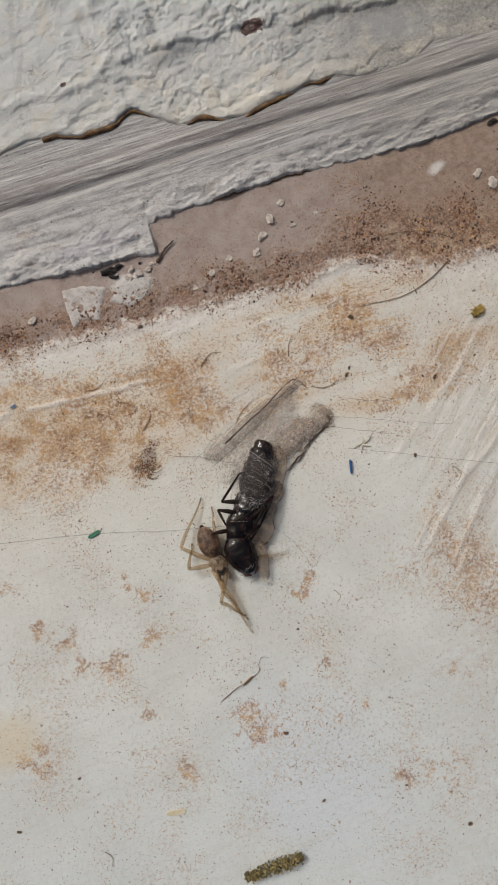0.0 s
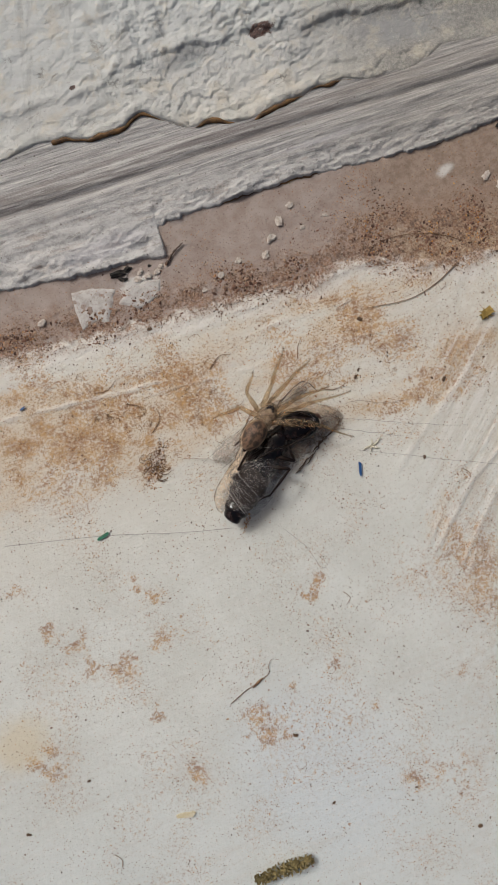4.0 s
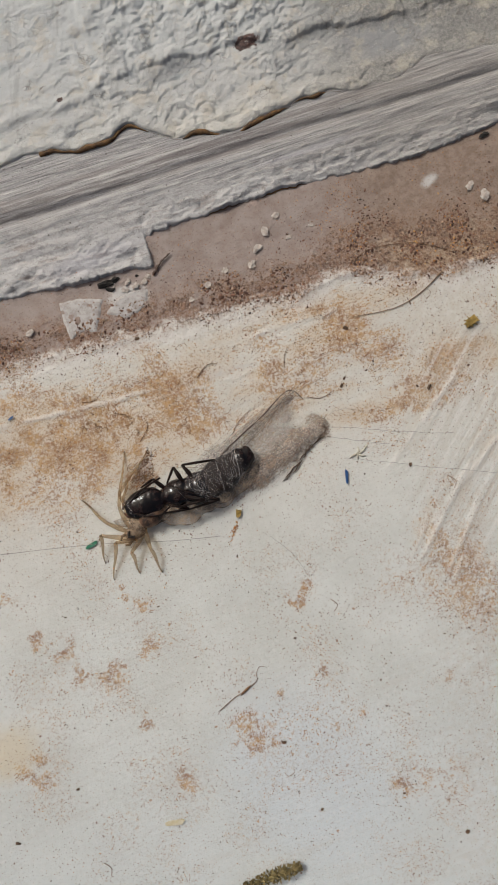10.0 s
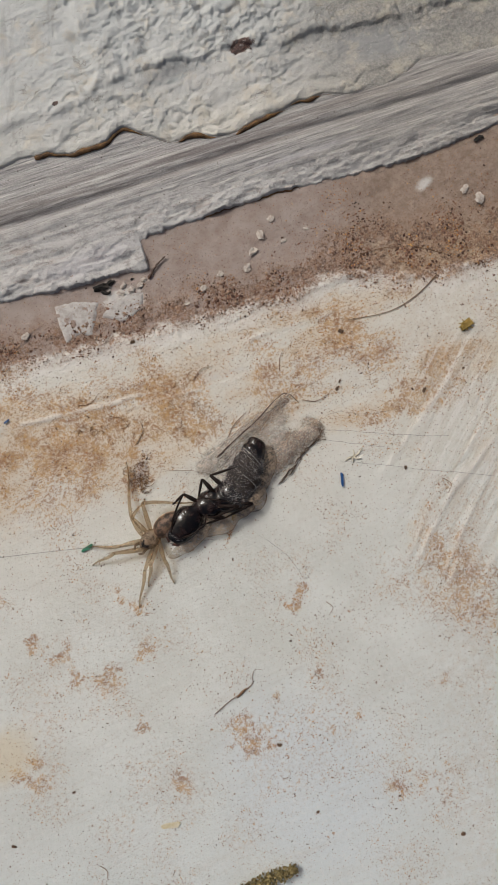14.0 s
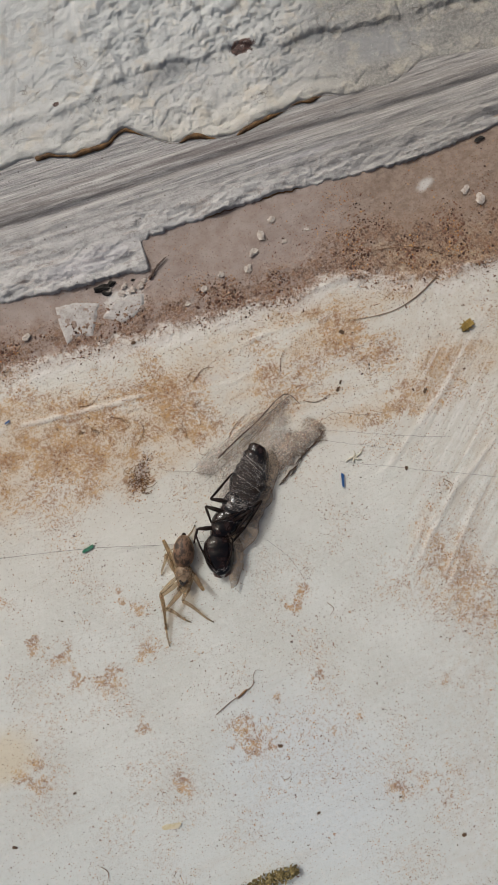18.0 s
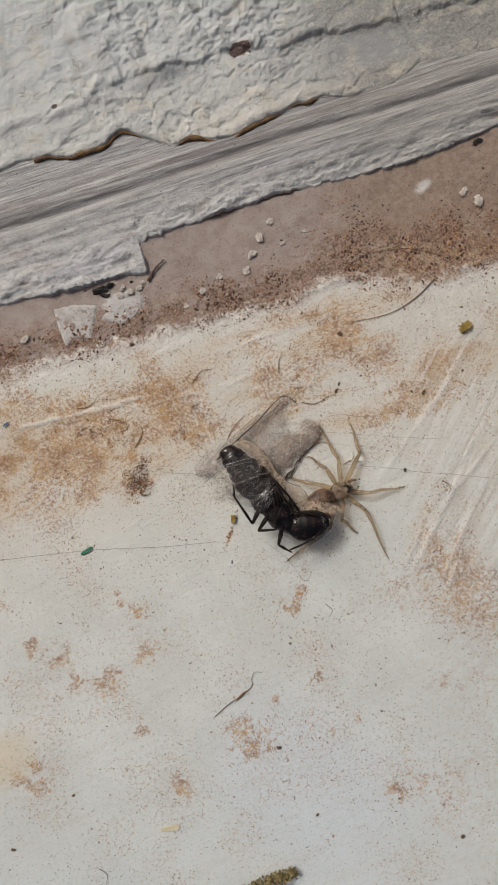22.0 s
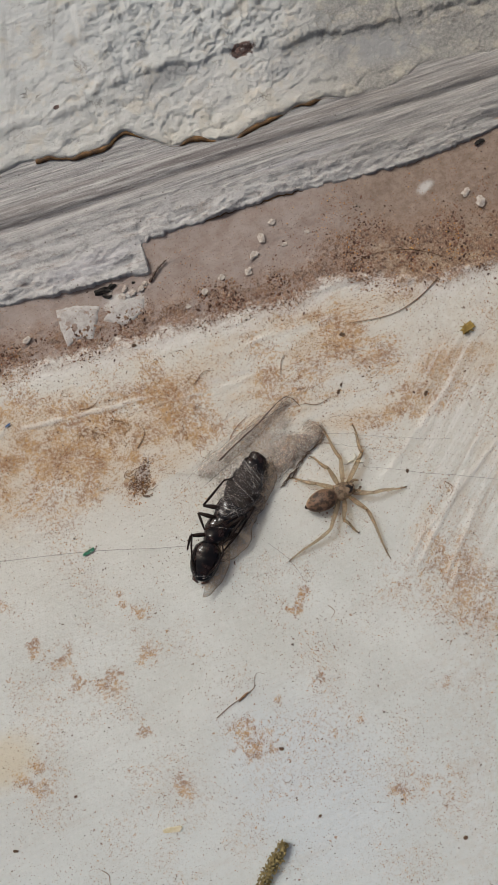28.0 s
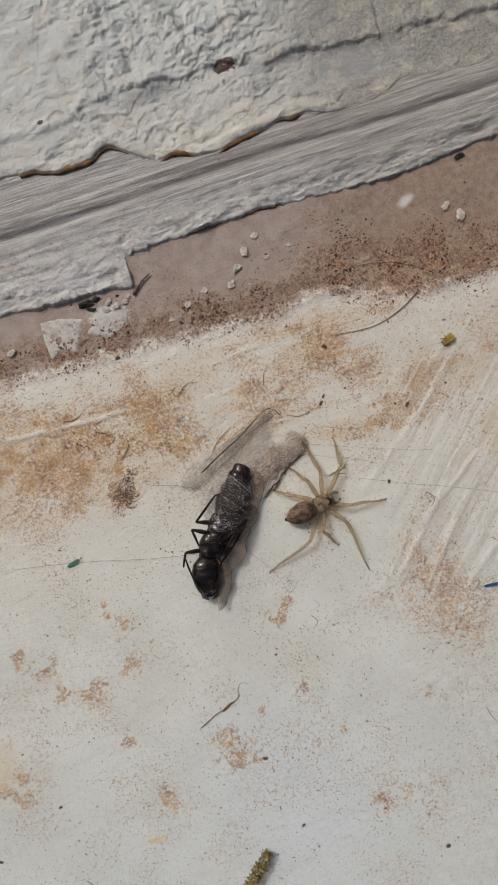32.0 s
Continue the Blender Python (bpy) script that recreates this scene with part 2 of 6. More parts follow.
    # tan mottle on the right; light falling off there is put into the colour
    colour = g.mix(g.times(right, g.ramp(mottle, 0.40, 0.62), 0.35), colour, (0.45, 0.40, 0.34))
    colour = g.mix(g.times(field, g.ramp(steep, 0.53, 0.62), 0.6), colour, (0.66, 0.64, 0.61))
    colour = g.mix(g.times(field, g.ramp(steep, 0.50, 0.38), 0.5), colour, (0.44, 0.385, 0.325))
    colour = g.mix(g.times(g.ramp(ridge, 0.2, 0.9), 0.5), colour, g.mix(fine, (0.62, 0.59, 0.545), (0.70, 0.68, 0.65)))
    # bare mauve layer, with the pale rim of the paint below it
    edge = g.plus(line, g.times(g.do("SUBTRACT", mid, 0.5), 1.5), g.times(g.do("SUBTRACT", g.noise(3.0, 6, 0.75), 0.5), 1.4))
    pale = g.times(g.ramp(edge, -1.5, -0.7), g.ramp(edge, 0.3, -0.2), g.ramp(g.noise(0.9, 5, 0.7), 0.36, 0.54))
    colour = g.mix(g.times(pale, 0.75), colour, g.mix(peel, (0.60, 0.57, 0.53), (0.68, 0.66, 0.635)))
    mauve = g.mix(g.ramp(mid, 0.3, 0.7), (0.255, 0.195, 0.17), (0.355, 0.298, 0.27))
    mauve = g.mix(g.times(g.ramp(g.noise(2.2, 7, 0.75), 0.52, 0.68), 0.5), mauve, (0.215, 0.15, 0.118))
    mauve = g.mix(g.times(g.ramp(g.noise(5.0, 6, 0.75), 0.58, 0.70), 0.5), mauve, (0.45, 0.37, 0.31))
    mauve = g.mix(g.times(g.ramp(g.x, 6.5, 11.5), 0.8), mauve, g.mix(g.ramp(g.plus(edge, g.times(g.do("SUBTRACT", mottle, 0.5), 4.0)), 0.6, 3.4), g.mix(g.ramp(flock, 0.4, 0.6), (0.27, 0.18, 0.105), (0.47, 0.37, 0.26)), g.mix(g.ramp(mottle, 0.35, 0.62), (0.185, 0.125, 0.088), (0.30, 0.225, 0.175))))
    chips = g.plus(g.spot(13.6, 10.6, 0.6, 0.35, 20, 0.3, 2), g.times(g.spot(-4.2, 9.4, 1.3, 0.8, -10, 0.4, 2.5), 1.5))
    mauve = g.mix(g.times(g.do("MINIMUM", chips, 1.0), 0.9), mauve, g.mix(peel, (0.50, 0.48, 0.46), (0.62, 0.605, 0.585)))
    mauve = g.mix(g.times(g.ramp(g.noise(11.0, 8, 0.8), 0.58, 0.66), 0.5), mauve, (0.15, 0.095, 0.07))
    bare = g.ramp(edge, -0.15, 0.35)
    colour = g.mix(bare, colour, mauve)
    # brown grit along the seam
    red = g.times(g.ramp(edge, -1.0, 0.2), g.ramp(g.plus(edge, g.times(g.ramp(g.x, 5.0, 12.0), -1.6)), 2.6, 0.9), g.ramp(g.plus(g.noise(0.7, 6, 0.75), g.times(g.noise(2.5, 6, 0.75), 0.5)), 0.56, 0.80))
    colour = g.mix(g.times(red, 0.55), colour, (0.30, 0.195, 0.14))
    gritty = g.ramp(g.plus(g.noise(8.0, 10, 0.82), g.times(red, 0.16)), 0.60, 0.69)
    colour = g.mix(g.times(gritty, g.ramp(red, 0.0, 0.4), 0.9), colour, g.mix(g.ramp(g.noise(3.0, 4), 0.4, 0.6), (0.10, 0.06, 0.042), (0.21, 0.115, 0.07)))
    crumbs = g.ramp(g.noise(4.2, 8, 0.75, g.mapped((1, 1, 1), 0, (3, 8, 0))), 0.60, 0.66)
    colour = g.mix(g.times(crumbs, g.ramp(edge, -0.8, 0.3), g.ramp(edge, 3.4, 1.4), 0.6), colour, (0.55, 0.45, 0.37))
    # dirt specks of three sizes
    for size, low, high, share, blend, dark, light in ((5.5, 0.28, 0.12, 0.9, 0.8, (0.08, 0.045, 0.03), (0.34, 0.16, 0.065)), (9.0, 0.36, 0.14, 1.1, 0.75, (0.06, 0.045, 0.04), (0.30, 0.18, 0.11)),
                                                       (15.0, 0.45, 0.2, 1.2, 0.65, (0.10, 0.06, 0.045), (0.38, 0.20, 0.09))):
        d, p, q = g.specks(size, 1)
        d = g.plus(d, g.times(g.do("SUBTRACT", fine, 0.5), 0.35))
        dot = g.times(g.do("LESS_THAN", p, g.plus(0.035, g.times(g.do("MINIMUM", soil, 0.9), 0.23 * share), g.times(red, 0.25))), g.ramp(d, low, high))
        colour = g.mix(g.times(dot, blend), colour, g.mix(q, dark, light))
    relief = g.plus(g.times(strokes, 1.1), g.times(g.times(steep, field), 1.6), g.times(ridge, 0.3), g.times(peel, 1.3), g.times(g.noise(8, 3, 0.6), 0.5), g.times(bare, -0.4), g.times(g.noise(1.2, 3), 0.6),
                    g.times(thin, flock, 0.5), g.times(red, g.noise(8, 3), 1.4), g.times(bare, g.noise(3, 4, 0.6), 0.9))
    return g.set(colour, g.plus(0.45, g.times(bare, 0.3), g.times(thin, 0.2), g.times(fine, 0.1)), relief=relief, strength=0.56, distance=0.08)


def weathered_wood():
    g = Graph("grey weathered wood")
    long1 = g.noise(1.0, 8, 0.78, g.mapped((0.13, 2.6, 1), 0))
    long2 = g.noise(1.0, 7, 0.78, g.mapped((0.45, 7.5, 1), 0, (3, 1, 0)))
    mid, fine = g.noise(1.3, 7, 0.75), g.noise(7, 7, 0.78)
    streaks = g.noise(1.0, 3, 0.6, g.mapped((0.4, 6.0, 1), 0, (3, 1, 0)))
    colour = g.mix(g.ramp(long1, 0.36, 0.64), (0.27, 0.26, 0.26), (0.41, 0.40, 0.395))
    colour = g.mix(g.times(g.ramp(long2, 0.5, 0.64), 0.65), colour, (0.52, 0.505, 0.485))
    colour = g.mix(g.times(g.ramp(long2, 0.47, 0.34), 0.45), colour, (0.19, 0.175, 0.17))
    colour = g.mix(g.times(g.ramp(fine, 0.52, 0.70), 0.4), colour, (0.50, 0.46, 0.42))
    hair1 = g.noise(1.0, 8, 0.8, g.mapped((0.5, 14.0, 1), 1, (7, 5, 0)))
    colour = g.mix(g.times(g.ramp(hair1, 0.47, 0.40), 0.68), colour, (0.10, 0.09, 0.085))
    colour = g.mix(g.times(g.ramp(hair1, 0.55, 0.61), 0.6), colour, (0.50, 0.48, 0.46))
    flaky = g.ramp(g.plus(g.y, g.times(g.do("SUBTRACT", mid, 0.5), 3.5), g.times(g.do("SUBTRACT", long2, 0.5), 2.4), g.times(g.x, 0.045)), 14.9, 13.3)
    crumbly = g.mix(g.ramp(g.noise(2.2, 9, 0.8), 0.34, 0.54), (0.285, 0.27, 0.265), (0.475, 0.465, 0.46))
    crumbly = g.mix(g.times(g.ramp(g.noise(1.2, 7, 0.75, g.mapped((0.4, 1.8, 1), 0, (9, 4, 0))), 0.54, 0.66), 0.55), crumbly, (0.40, 0.325, 0.28))
    colour = g.mix(g.times(flaky, 0.9), colour, crumbly)
    scab = g.noise(1.5, 12, 0.8, g.mapped((0.6, 1.5, 1), 0, (2, 7, 0)), 0.4)
    colour = g.mix(g.times(flaky, g.ramp(scab, 0.46, 0.38), 0.75), colour, (0.24, 0.215, 0.20))
    # streaky shade below the curled paint rim, painted into the wood's colour
    lip_shade = g.times(g.ramp(g.y, 15.0, 15.4), g.ramp(g.y, 16.9, 16.2))
    colour = g.mix(g.times(lip_shade, g.ramp(long1, 0.64, 0.40), 0.8), colour, (0.17, 0.148, 0.143))
    dots, pick, tone = g.specks(3.0, 1)
    colour = g.mix(g.times(g.do("LESS_THAN", pick, 0.16), g.ramp(dots, 0.2, 0.08), 0.8), colour, (0.10, 0.08, 0.07))
    lilac = g.plus(g.spot(-5.5, 12.0, 3.2, 0.8, 4, 0.4, 1.0), g.spot(8.0, 14.1, 4.0, 0.22, 0, 0.3, 1.2))
    colour = g.mix(g.times(lilac, 0.45), colour, (0.42, 0.41, 0.445))
    # wood greyed towards the right; fading light is painted in here too
    colour = g.mix(g.times(g.ramp(g.x, 4.0, 14.0), 0.55), colour, g.mix(g.ramp(long2, 0.42, 0.6), (0.20, 0.185, 0.175), (0.34, 0.32, 0.295)))
    return g.set(colour, 0.85, relief=g.plus(g.times(streaks, g.plus(0.45, g.times(flaky, -0.35)), 2.0), g.times(g.noise(7, 3, 0.6), 0.5), g.times(flaky, g.noise(2.5, 4, 0.6), 1.4)), strength=0.9, distance=0.09)


def crackled_paint():
    g = Graph("crackled thick white paint")
    mid, fine, wide = g.noise(1.4, 6, 0.7), g.noise(7, 6, 0.75), g.noise(0.28, 5, 0.65)
    colour = g.mix(g.ramp(mid, 0.3, 0.7), (0.455, 0.455, 0.44), (0.555, 0.555, 0.54))
    colour = g.mix(g.times(g.ramp(wide, 0.48, 0.62), 0.5), colour, (0.46, 0.46, 0.46))
    colour = g.mix(g.times(g.ramp(g.plus(g.y, g.times(mid, 4.0)), 20.5, 25.5), 0.7), colour, (0.49, 0.51, 0.515))
    colour = g.mix(g.times(g.ramp(g.plus(g.y, g.times(mid, 2.0)), 20.0, 17.6), 0.45), colour, (0.60, 0.555, 0.475))
    drips = g.ramp(g.noise(1.0, 4, 0.6, g.mapped((0.16, 0.9, 1), 70)), 0.56, 0.68)
    colour = g.mix(g.times(drips, 0.45), colour, (0.30, 0.295, 0.29))
    bare = g.plus(g.spot(13.6, 18.9, 2.9, 1.2, -8, 0.3, 1.2), g.spot(1.6, 20.6, 2.3, 0.5, 4, 0.35, 1.5), g.times(g.spot(8.6, 20.2, 1.6, 0.5, 0, 0.5, 1.5), 0.6))
    teal = g.spot(2.2, 20.5, 1.1, 0.45, 4, 0.4, 2)
    colour = g.mix(g.times(teal, 0.5), colour, (0.33, 0.385, 0.40))
    # greyer paint on the right, with the light's falloff put into its colour
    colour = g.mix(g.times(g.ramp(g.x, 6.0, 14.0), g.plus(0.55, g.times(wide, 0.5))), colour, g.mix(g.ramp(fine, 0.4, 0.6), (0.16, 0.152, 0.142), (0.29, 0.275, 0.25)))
    colour = g.mix(g.times(g.do("MINIMUM", bare, 1.0), 0.85), colour, g.mix(mid, (0.23, 0.235, 0.24), (0.37, 0.37, 0.37)))
    # dark red-brown hole and small dot, drawn as spots of colour
    rust = g.plus(g.spot(6.2, 20.9, 0.85, 0.42, 0, 0.4, 2.5), g.times(g.spot(-4.5, 20.9, 0.25, 0.2, 0, 0.4, 3), 0.6))
    
    warm = g.times(g.ramp(g.noise(0.8, 5, 0.7), 0.50, 0.66), 0.5)
    colour = g.mix(warm, colour, (0.53, 0.475, 0.39))
    colour = g.mix(g.times(g.ramp(fine, 0.58, 0.72), 0.25), colour, (0.33, 0.30, 0.26))
    net = g.add("ShaderNodeTexVoronoi", feature="DISTANCE_TO_EDGE")
    bent = g.add("ShaderNodeVectorMath", operation="ADD")
    wob = g.add("ShaderNodeTexNoise")
    wob.inputs["Scale"].default_value, wob.inputs["Detail"].default_value = 1.5, 5
    g.link(g.place, wob.inputs["Vector"])
    g.link(g.mapped((0.9, 1.25, 1), 8), bent.inputs[0])
    g.link(wob.outputs["Color"], bent.inputs[1])
    g.link(bent.outputs[0], net.inputs["Vector"])
    net.inputs["Scale"].default_value = 1.5
    colour = g.mix(g.ramp(rust, 0.15, 0.6), colour, g.mix(g.ramp(fine, 0.4, 0.6), (0.05, 0.03, 0.028), (0.14, 0.075, 0.06)))
    cut = g.times(g.ramp(net.outputs["Distance"], 0.05, 0.0), g.ramp(g.noise(0.6, 6, 0.7), 0.52, 0.66))
    colour = g.mix(g.times(cut, 0.5), colour, (0.24, 0.19, 0.15))
    flaky = g.noise(2.6, 12, 0.82, g.mapped((0.75, 1.4, 1), 10), 0.5)
    colour = g.mix(g.times(g.ramp(flaky, 0.43, 0.36), 0.75), colour, (0.26, 0.25, 0.24))
    colour = g.mix(g.times(g.ramp(flaky, 0.57, 0.63), 0.5), colour, (0.56, 0.56, 0.545))
    return g.set(colour, 0.6, relief=g.plus(g.times(g.noise(1.8, 4, 0.6), 1.0), g.times(g.noise(6, 3, 0.6), 0.6), g.times(flaky, 0.9), g.times(cut, -0.5)), strength=0.9, distance=0.09)


def chitin():
    g = Graph("glossy black chitin")
    n = g.noise(3, 4)
    return g.set(g.mix(g.ramp(n, 0.4, 0.62), (0.003, 0.003, 0.004), (0.018, 0.010, 0.009)), g.plus(0.05, g.times(g.ramp(n, 0.45, 0.65), 0.25)), relief=g.plus(g.noise(4, 3), g.noise(1.6, 2)), strength=0.5, distance=0.06, Specular_IOR_Level=0.35)


def dull_chitin():
    g = Graph("dark brown chitin")
    n = g.noise(2.5, 4)
    return g.set(g.mix(n, (0.006, 0.0045, 0.0045), (0.026, 0.016, 0.013)), g.plus(0.18, g.times(g.noise(9, 3), 0.3)), relief=g.plus(g.noise(6, 4, 0.7), g.times(g.noise(2.2, 3), 2.0)), strength=0.9, distance=0.06, Specular_IOR_Level=0.10)


def spider_skin(name, dark, pale, scale, clear=0.0, stain=None):
    """Thin tinted skin that lets some light through."""
    g = Graph(name)
    n = g.noise(scale, 6, 0.7)
    colour = g.mix(g.ramp(n, 0.38, 0.62), dark, pale)
    if stain:
        top = g.ramp(g.plus(g.z, g.times(g.do("SUBTRACT", g.noise(2.6, 5, 0.7), 0.5), 0.5)), *stain[:2])
        colour = g.mix(g.times(top, 0.92), colour, g.mix(g.ramp(g.noise(3.4, 5, 0.7), 0.44, 0.56), stain[2], stain[3]))
    g.set(colour, 0.6, relief=g.noise(12, 4), strength=0.3, distance=0.02, Subsurface_Weight=0.15, Subsurface_Radius=(0.0004, 0.0003, 0.0002), Subsurface_Scale=1.0)
    if clear:
        pass_on, both = g.add("ShaderNodeBsdfTransparent"), g.add("ShaderNodeMixShader")
        pass_on.inputs[0].default_value = (0.91, 0.825, 0.71, 1)
        both.inputs[0].default_value = clear
        g.link(g.shader.outputs[0], both.inputs[1])
        g.link(pass_on.outputs[0], both.inputs[2])
        g.link(both.outputs[0], g.out.inputs["Surface"])
    return g.material


def see_through(name, colour, clear, mottled=0.4, scale=2.5):
    """Thin silk: threads that let most of the light pass between them."""
    g = Graph(name)
    n = g.plus(g.times(g.noise(scale, 6, 0.75), 0.6), g.times(g.noise(scale * 6, 3, 0.7), 0.4))
    g.set(g.mix(g.ramp(n, 0.4, 0.6), tuple(c * 0.6 for c in colour), colour), 0.8)
    hole = g.add("ShaderNodeBsdfTransparent")
    both = g.add("ShaderNodeMixShader")
    g.link(g.do("SUBTRACT", clear + mottled / 2, g.times(g.ramp(n, 0.38, 0.62), mottled), clamp=True), both.inputs[0])
    g.link(g.shader.outputs[0], both.inputs[1])
    g.link(hole.outputs[0], both.inputs[2])
    g.link(both.outputs[0], g.out.inputs["Surface"])
    return g.material


def web(name, colour, haze, lines, low=-9.0, high=-8.0, scale=1.0, dirt=0.0):
    """Spun silk: crossing fine threads over a faint haze; it thins out towards its low rim."""
    g = Graph(name)
    mesh = 0.0
    for k, (turn, width) in enumerate(((12, 7.0), (55, 8.0), (98, 6.5), (147, 9.0))):
        n = g.noise(scale, 3, 0.55, g.mapped((width, 0.55, 1.5), turn, (k * 3.1, k, k)), 0.15)
        mesh = g.plus(mesh, g.ramp(g.do("ABSOLUTE", g.do("SUBTRACT", n, 0.5)), 0.035, 0.008))
    cloud = g.plus(g.times(g.noise(1.6, 6, 0.75), 0.55), g.times(g.noise(9.0, 4, 0.75), 0.45))
    cloudy = g.ramp(cloud, 0.40, 0.62)
    tone = g.mix(g.ramp(g.noise(7.0, 6, 0.8), 0.42, 0.60), tuple(k * 0.55 for k in colour), colour)
    g.set(tone, 0.8)
    full = g.plus(g.times(cloudy, haze), g.times(mesh, lines), g.times(g.ramp(g.noise(11.0, 5, 0.8), 0.58, 0.68), dirt))
    full = g.times(g.do("MINIMUM", full, 0.95), g.ramp(g.z, low, high))
    hole, both = g.add("ShaderNodeBsdfTransparent"), g.add("ShaderNodeMixShader")
    g.link(full, both.inputs[0])
    g.link(hole.outputs[0], both.inputs[1])
    g.link(g.shader.outputs[0], both.inputs[2])
    g.link(both.outputs[0], g.out.inputs["Surface"])
    return g.material


def plain(name, low, high, rough=0.7, scale=4.0):
    g = Graph(name)
    n = g.noise(scale, 5, 0.65)
    return g.set(g.mix(g.ramp(n, 0.3, 0.7), low, high), rough, relief=n, strength=0.5, distance=0.04)


def grains(name, *tones):
    """Loose grains, each with a tone of its own."""
    g = Graph(name)
    who = g.add("ShaderNodeNewGeometry").outputs["Random Per Island"]
    colour = tones[0]
    for k, tone in enumerate(tones[1:]):
        colour = g.mix(g.ramp(who, k / (len(tones) - 1), (k + 1) / (len(tones) - 1)), colour, tone)
    return g.set(colour, 0.9)


PAINT, WOOD, CRUST = sill_paint(), weathered_wood(), crackled_paint()
BLACK, BROWN_CHITIN = chitin(), dull_chitin()
SKIN = spider_skin("pale tan spider skin", (0.12, 0.078, 0.05), (0.36, 0.265, 0.185), 4.0, 0.42)
LEG_SKIN = spider_skin("pale clear leg skin", (0.16, 0.11, 0.07), (0.40, 0.315, 0.22), 3.5, 0.77)
BLOTCH = plain("brown blotch", (0.05, 0.024, 0.014), (0.10, 0.05, 0.03), 0.5)
BELLY = spider_skin("mottled brown abdomen", (0.22, 0.14, 0.085), (0.42, 0.30, 0.20), 3.2, 0.12, (0.60, 0.76, (0.015, 0.006, 0.004), (0.15, 0.08, 0.048)))
EYE = plain("black eye", (0.006, 0.005, 0.005), (0.015, 0.01, 0.01), 0.1)
SILK = web("dusty pale silk sheet", (0.55, 0.47, 0.41), 0.55, 0.14, 0.02, 0.14, 1.0, 0.5)
BROWN_SILK = web("brown silk sheet", (0.40, 0.29, 0.215), 0.72, 0.15, 0.04, 0.14, 1.0, 0.6)
SKIRT = see_through("brown silk skirt", (0.47, 0.36, 0.26), 0.48, 0.4, 3.0)
HEM = see_through("dark hem of the silk", (0.22, 0.14, 0.085), 0.35, 0.5, 2.0)
THREAD = see_through("grey silk thread", (0.56, 0.54, 0.51), 0.62, 0.3)
VEIL = web("pale silk veil", (0.46, 0.42, 0.41), 0.07, 0.06, -9.0, -8.0, 2.2, 0.12)
FINE_SILK = see_through("fine grey silk", (0.50, 0.47, 0.46), 0.58, 0.3)
MANDIBLE = plain("reddish-brown mandible", (0.03, 0.012, 0.008), (0.10, 0.04, 0.025), 0.35)
PALE_HAIR = plain("light brown hair", (0.15, 0.085, 0.045), (0.26, 0.16, 0.09), 0.8)
HAIR = plain("brown hair", (0.11, 0.055, 0.028), (0.24, 0.135, 0.07), 0.85)
DIRT = plain("dark dirt", (0.05, 0.032, 0.022), (0.19, 0.11, 0.065), 0.9, 1.2)
CAVITY_BLACK = plain("cavity black", (0.008, 0.007, 0.006), (0.03, 0.024, 0.02), 0.9)
GRIME = grains("mixed dark dirt", (0.03, 0.025, 0.022), (0.10, 0.065, 0.04), (0.22, 0.135, 0.075))
RUST = grains("brown grit", (0.06, 0.03, 0.022), (0.20, 0.105, 0.07), (0.36, 0.245, 0.17))
ORANGE = grains("rust flecks", (0.15, 0.055, 0.018), (0.40, 0.17, 0.045), (0.50, 0.29, 0.11))
CRUMB = plain("white paint crumb", (0.36, 0.30, 0.26), (0.56, 0.51, 0.46), 0.8)
MOSS = plain("dry olive moss", (0.09, 0.066, 0.024), (0.28, 0.22, 0.095), 0.9, 3)
MUSTARD = plain("mustard lichen", (0.16, 0.10, 0.02), (0.36, 0.25, 0.07), 0.9, 3)
BLUE = plain("blue fibre", (0.010, 0.045, 0.15), (0.025, 0.11, 0.30), 0.4, 2)
GREEN = plain("green flake", (0.01, 0.10, 0.05), (0.04, 0.24, 0.14), 0.4, 2)

# ---- the painted sill, the weathered moulding and its flaking paint ----
def stretch(dense, *outer):
    """Grid lines: fine where the view passes, wider and wider outside."""
    before, after = outer
    return np.concatenate([before, dense, after])


def seam_y(x):
    """Where the white paint ends and the bare layer begins."""
    return 7.75 - 0.055 * (x + 10) + 0.55 * np.exp(-(((x - 7.2) / 1.3) ** 2)) - 0.9 * smooth(x, 9, 13)


# brush ridges left in the paint: ends, half width, height
RIDGES = ((-15.2, 4.75, -3.9, 4.05, 0.13, 1.0), (1.3, 5.2, 6.7, 5.3, 0.16, 0.8), (4.6, 6.8, 8.9, 7.0, 0.20, 0.9), (12.9, 5.6, 16.6, 5.7, 0.20, 0.9), (-13.0, -1.3, -8.3, -1.0, 0.10, 0.45),
          (-14.9, 3.1, -12.7, 3.35, 0.12, 0.5), (-5.9, 3.6, 1.5, 3.4, 0.10, 0.5), (3.2, 3.4, 9.0, 3.1, 0.10, 0.4), (12.0, 0.3, 5.7, -4.6, 0.20, 1.0), (13.1, -3.7, 7.5, -7.6, 0.16, 0.9), (10.9, -4.8, 6.6, -9.1, 0.17, 0.95),
          (11.6, -6.0, 7.6, -10.4, 0.15, 0.85), (7.7, -7.2, 5.3, -9.7, 0.14, 0.7), (13.0, -8.4, 9.9, -10.7, 0.18, 0.95), (14.3, -1.6, 10.5, -4.6, 0.15, 0.6), (15.6, -4.9, 12.4, -7.6, 0.15, 0.7),
          (10.6, -1.2, 8.0, -3.3, 0.14, 0.5), (9.4, -9.0, 7.4, -11.4, 0.13, 0.7), (14.5, -8.6, 11.4, -11.6, 0.15, 0.7), (12.8, 2.2, 9.4, -0.6, 0.15, 0.5))


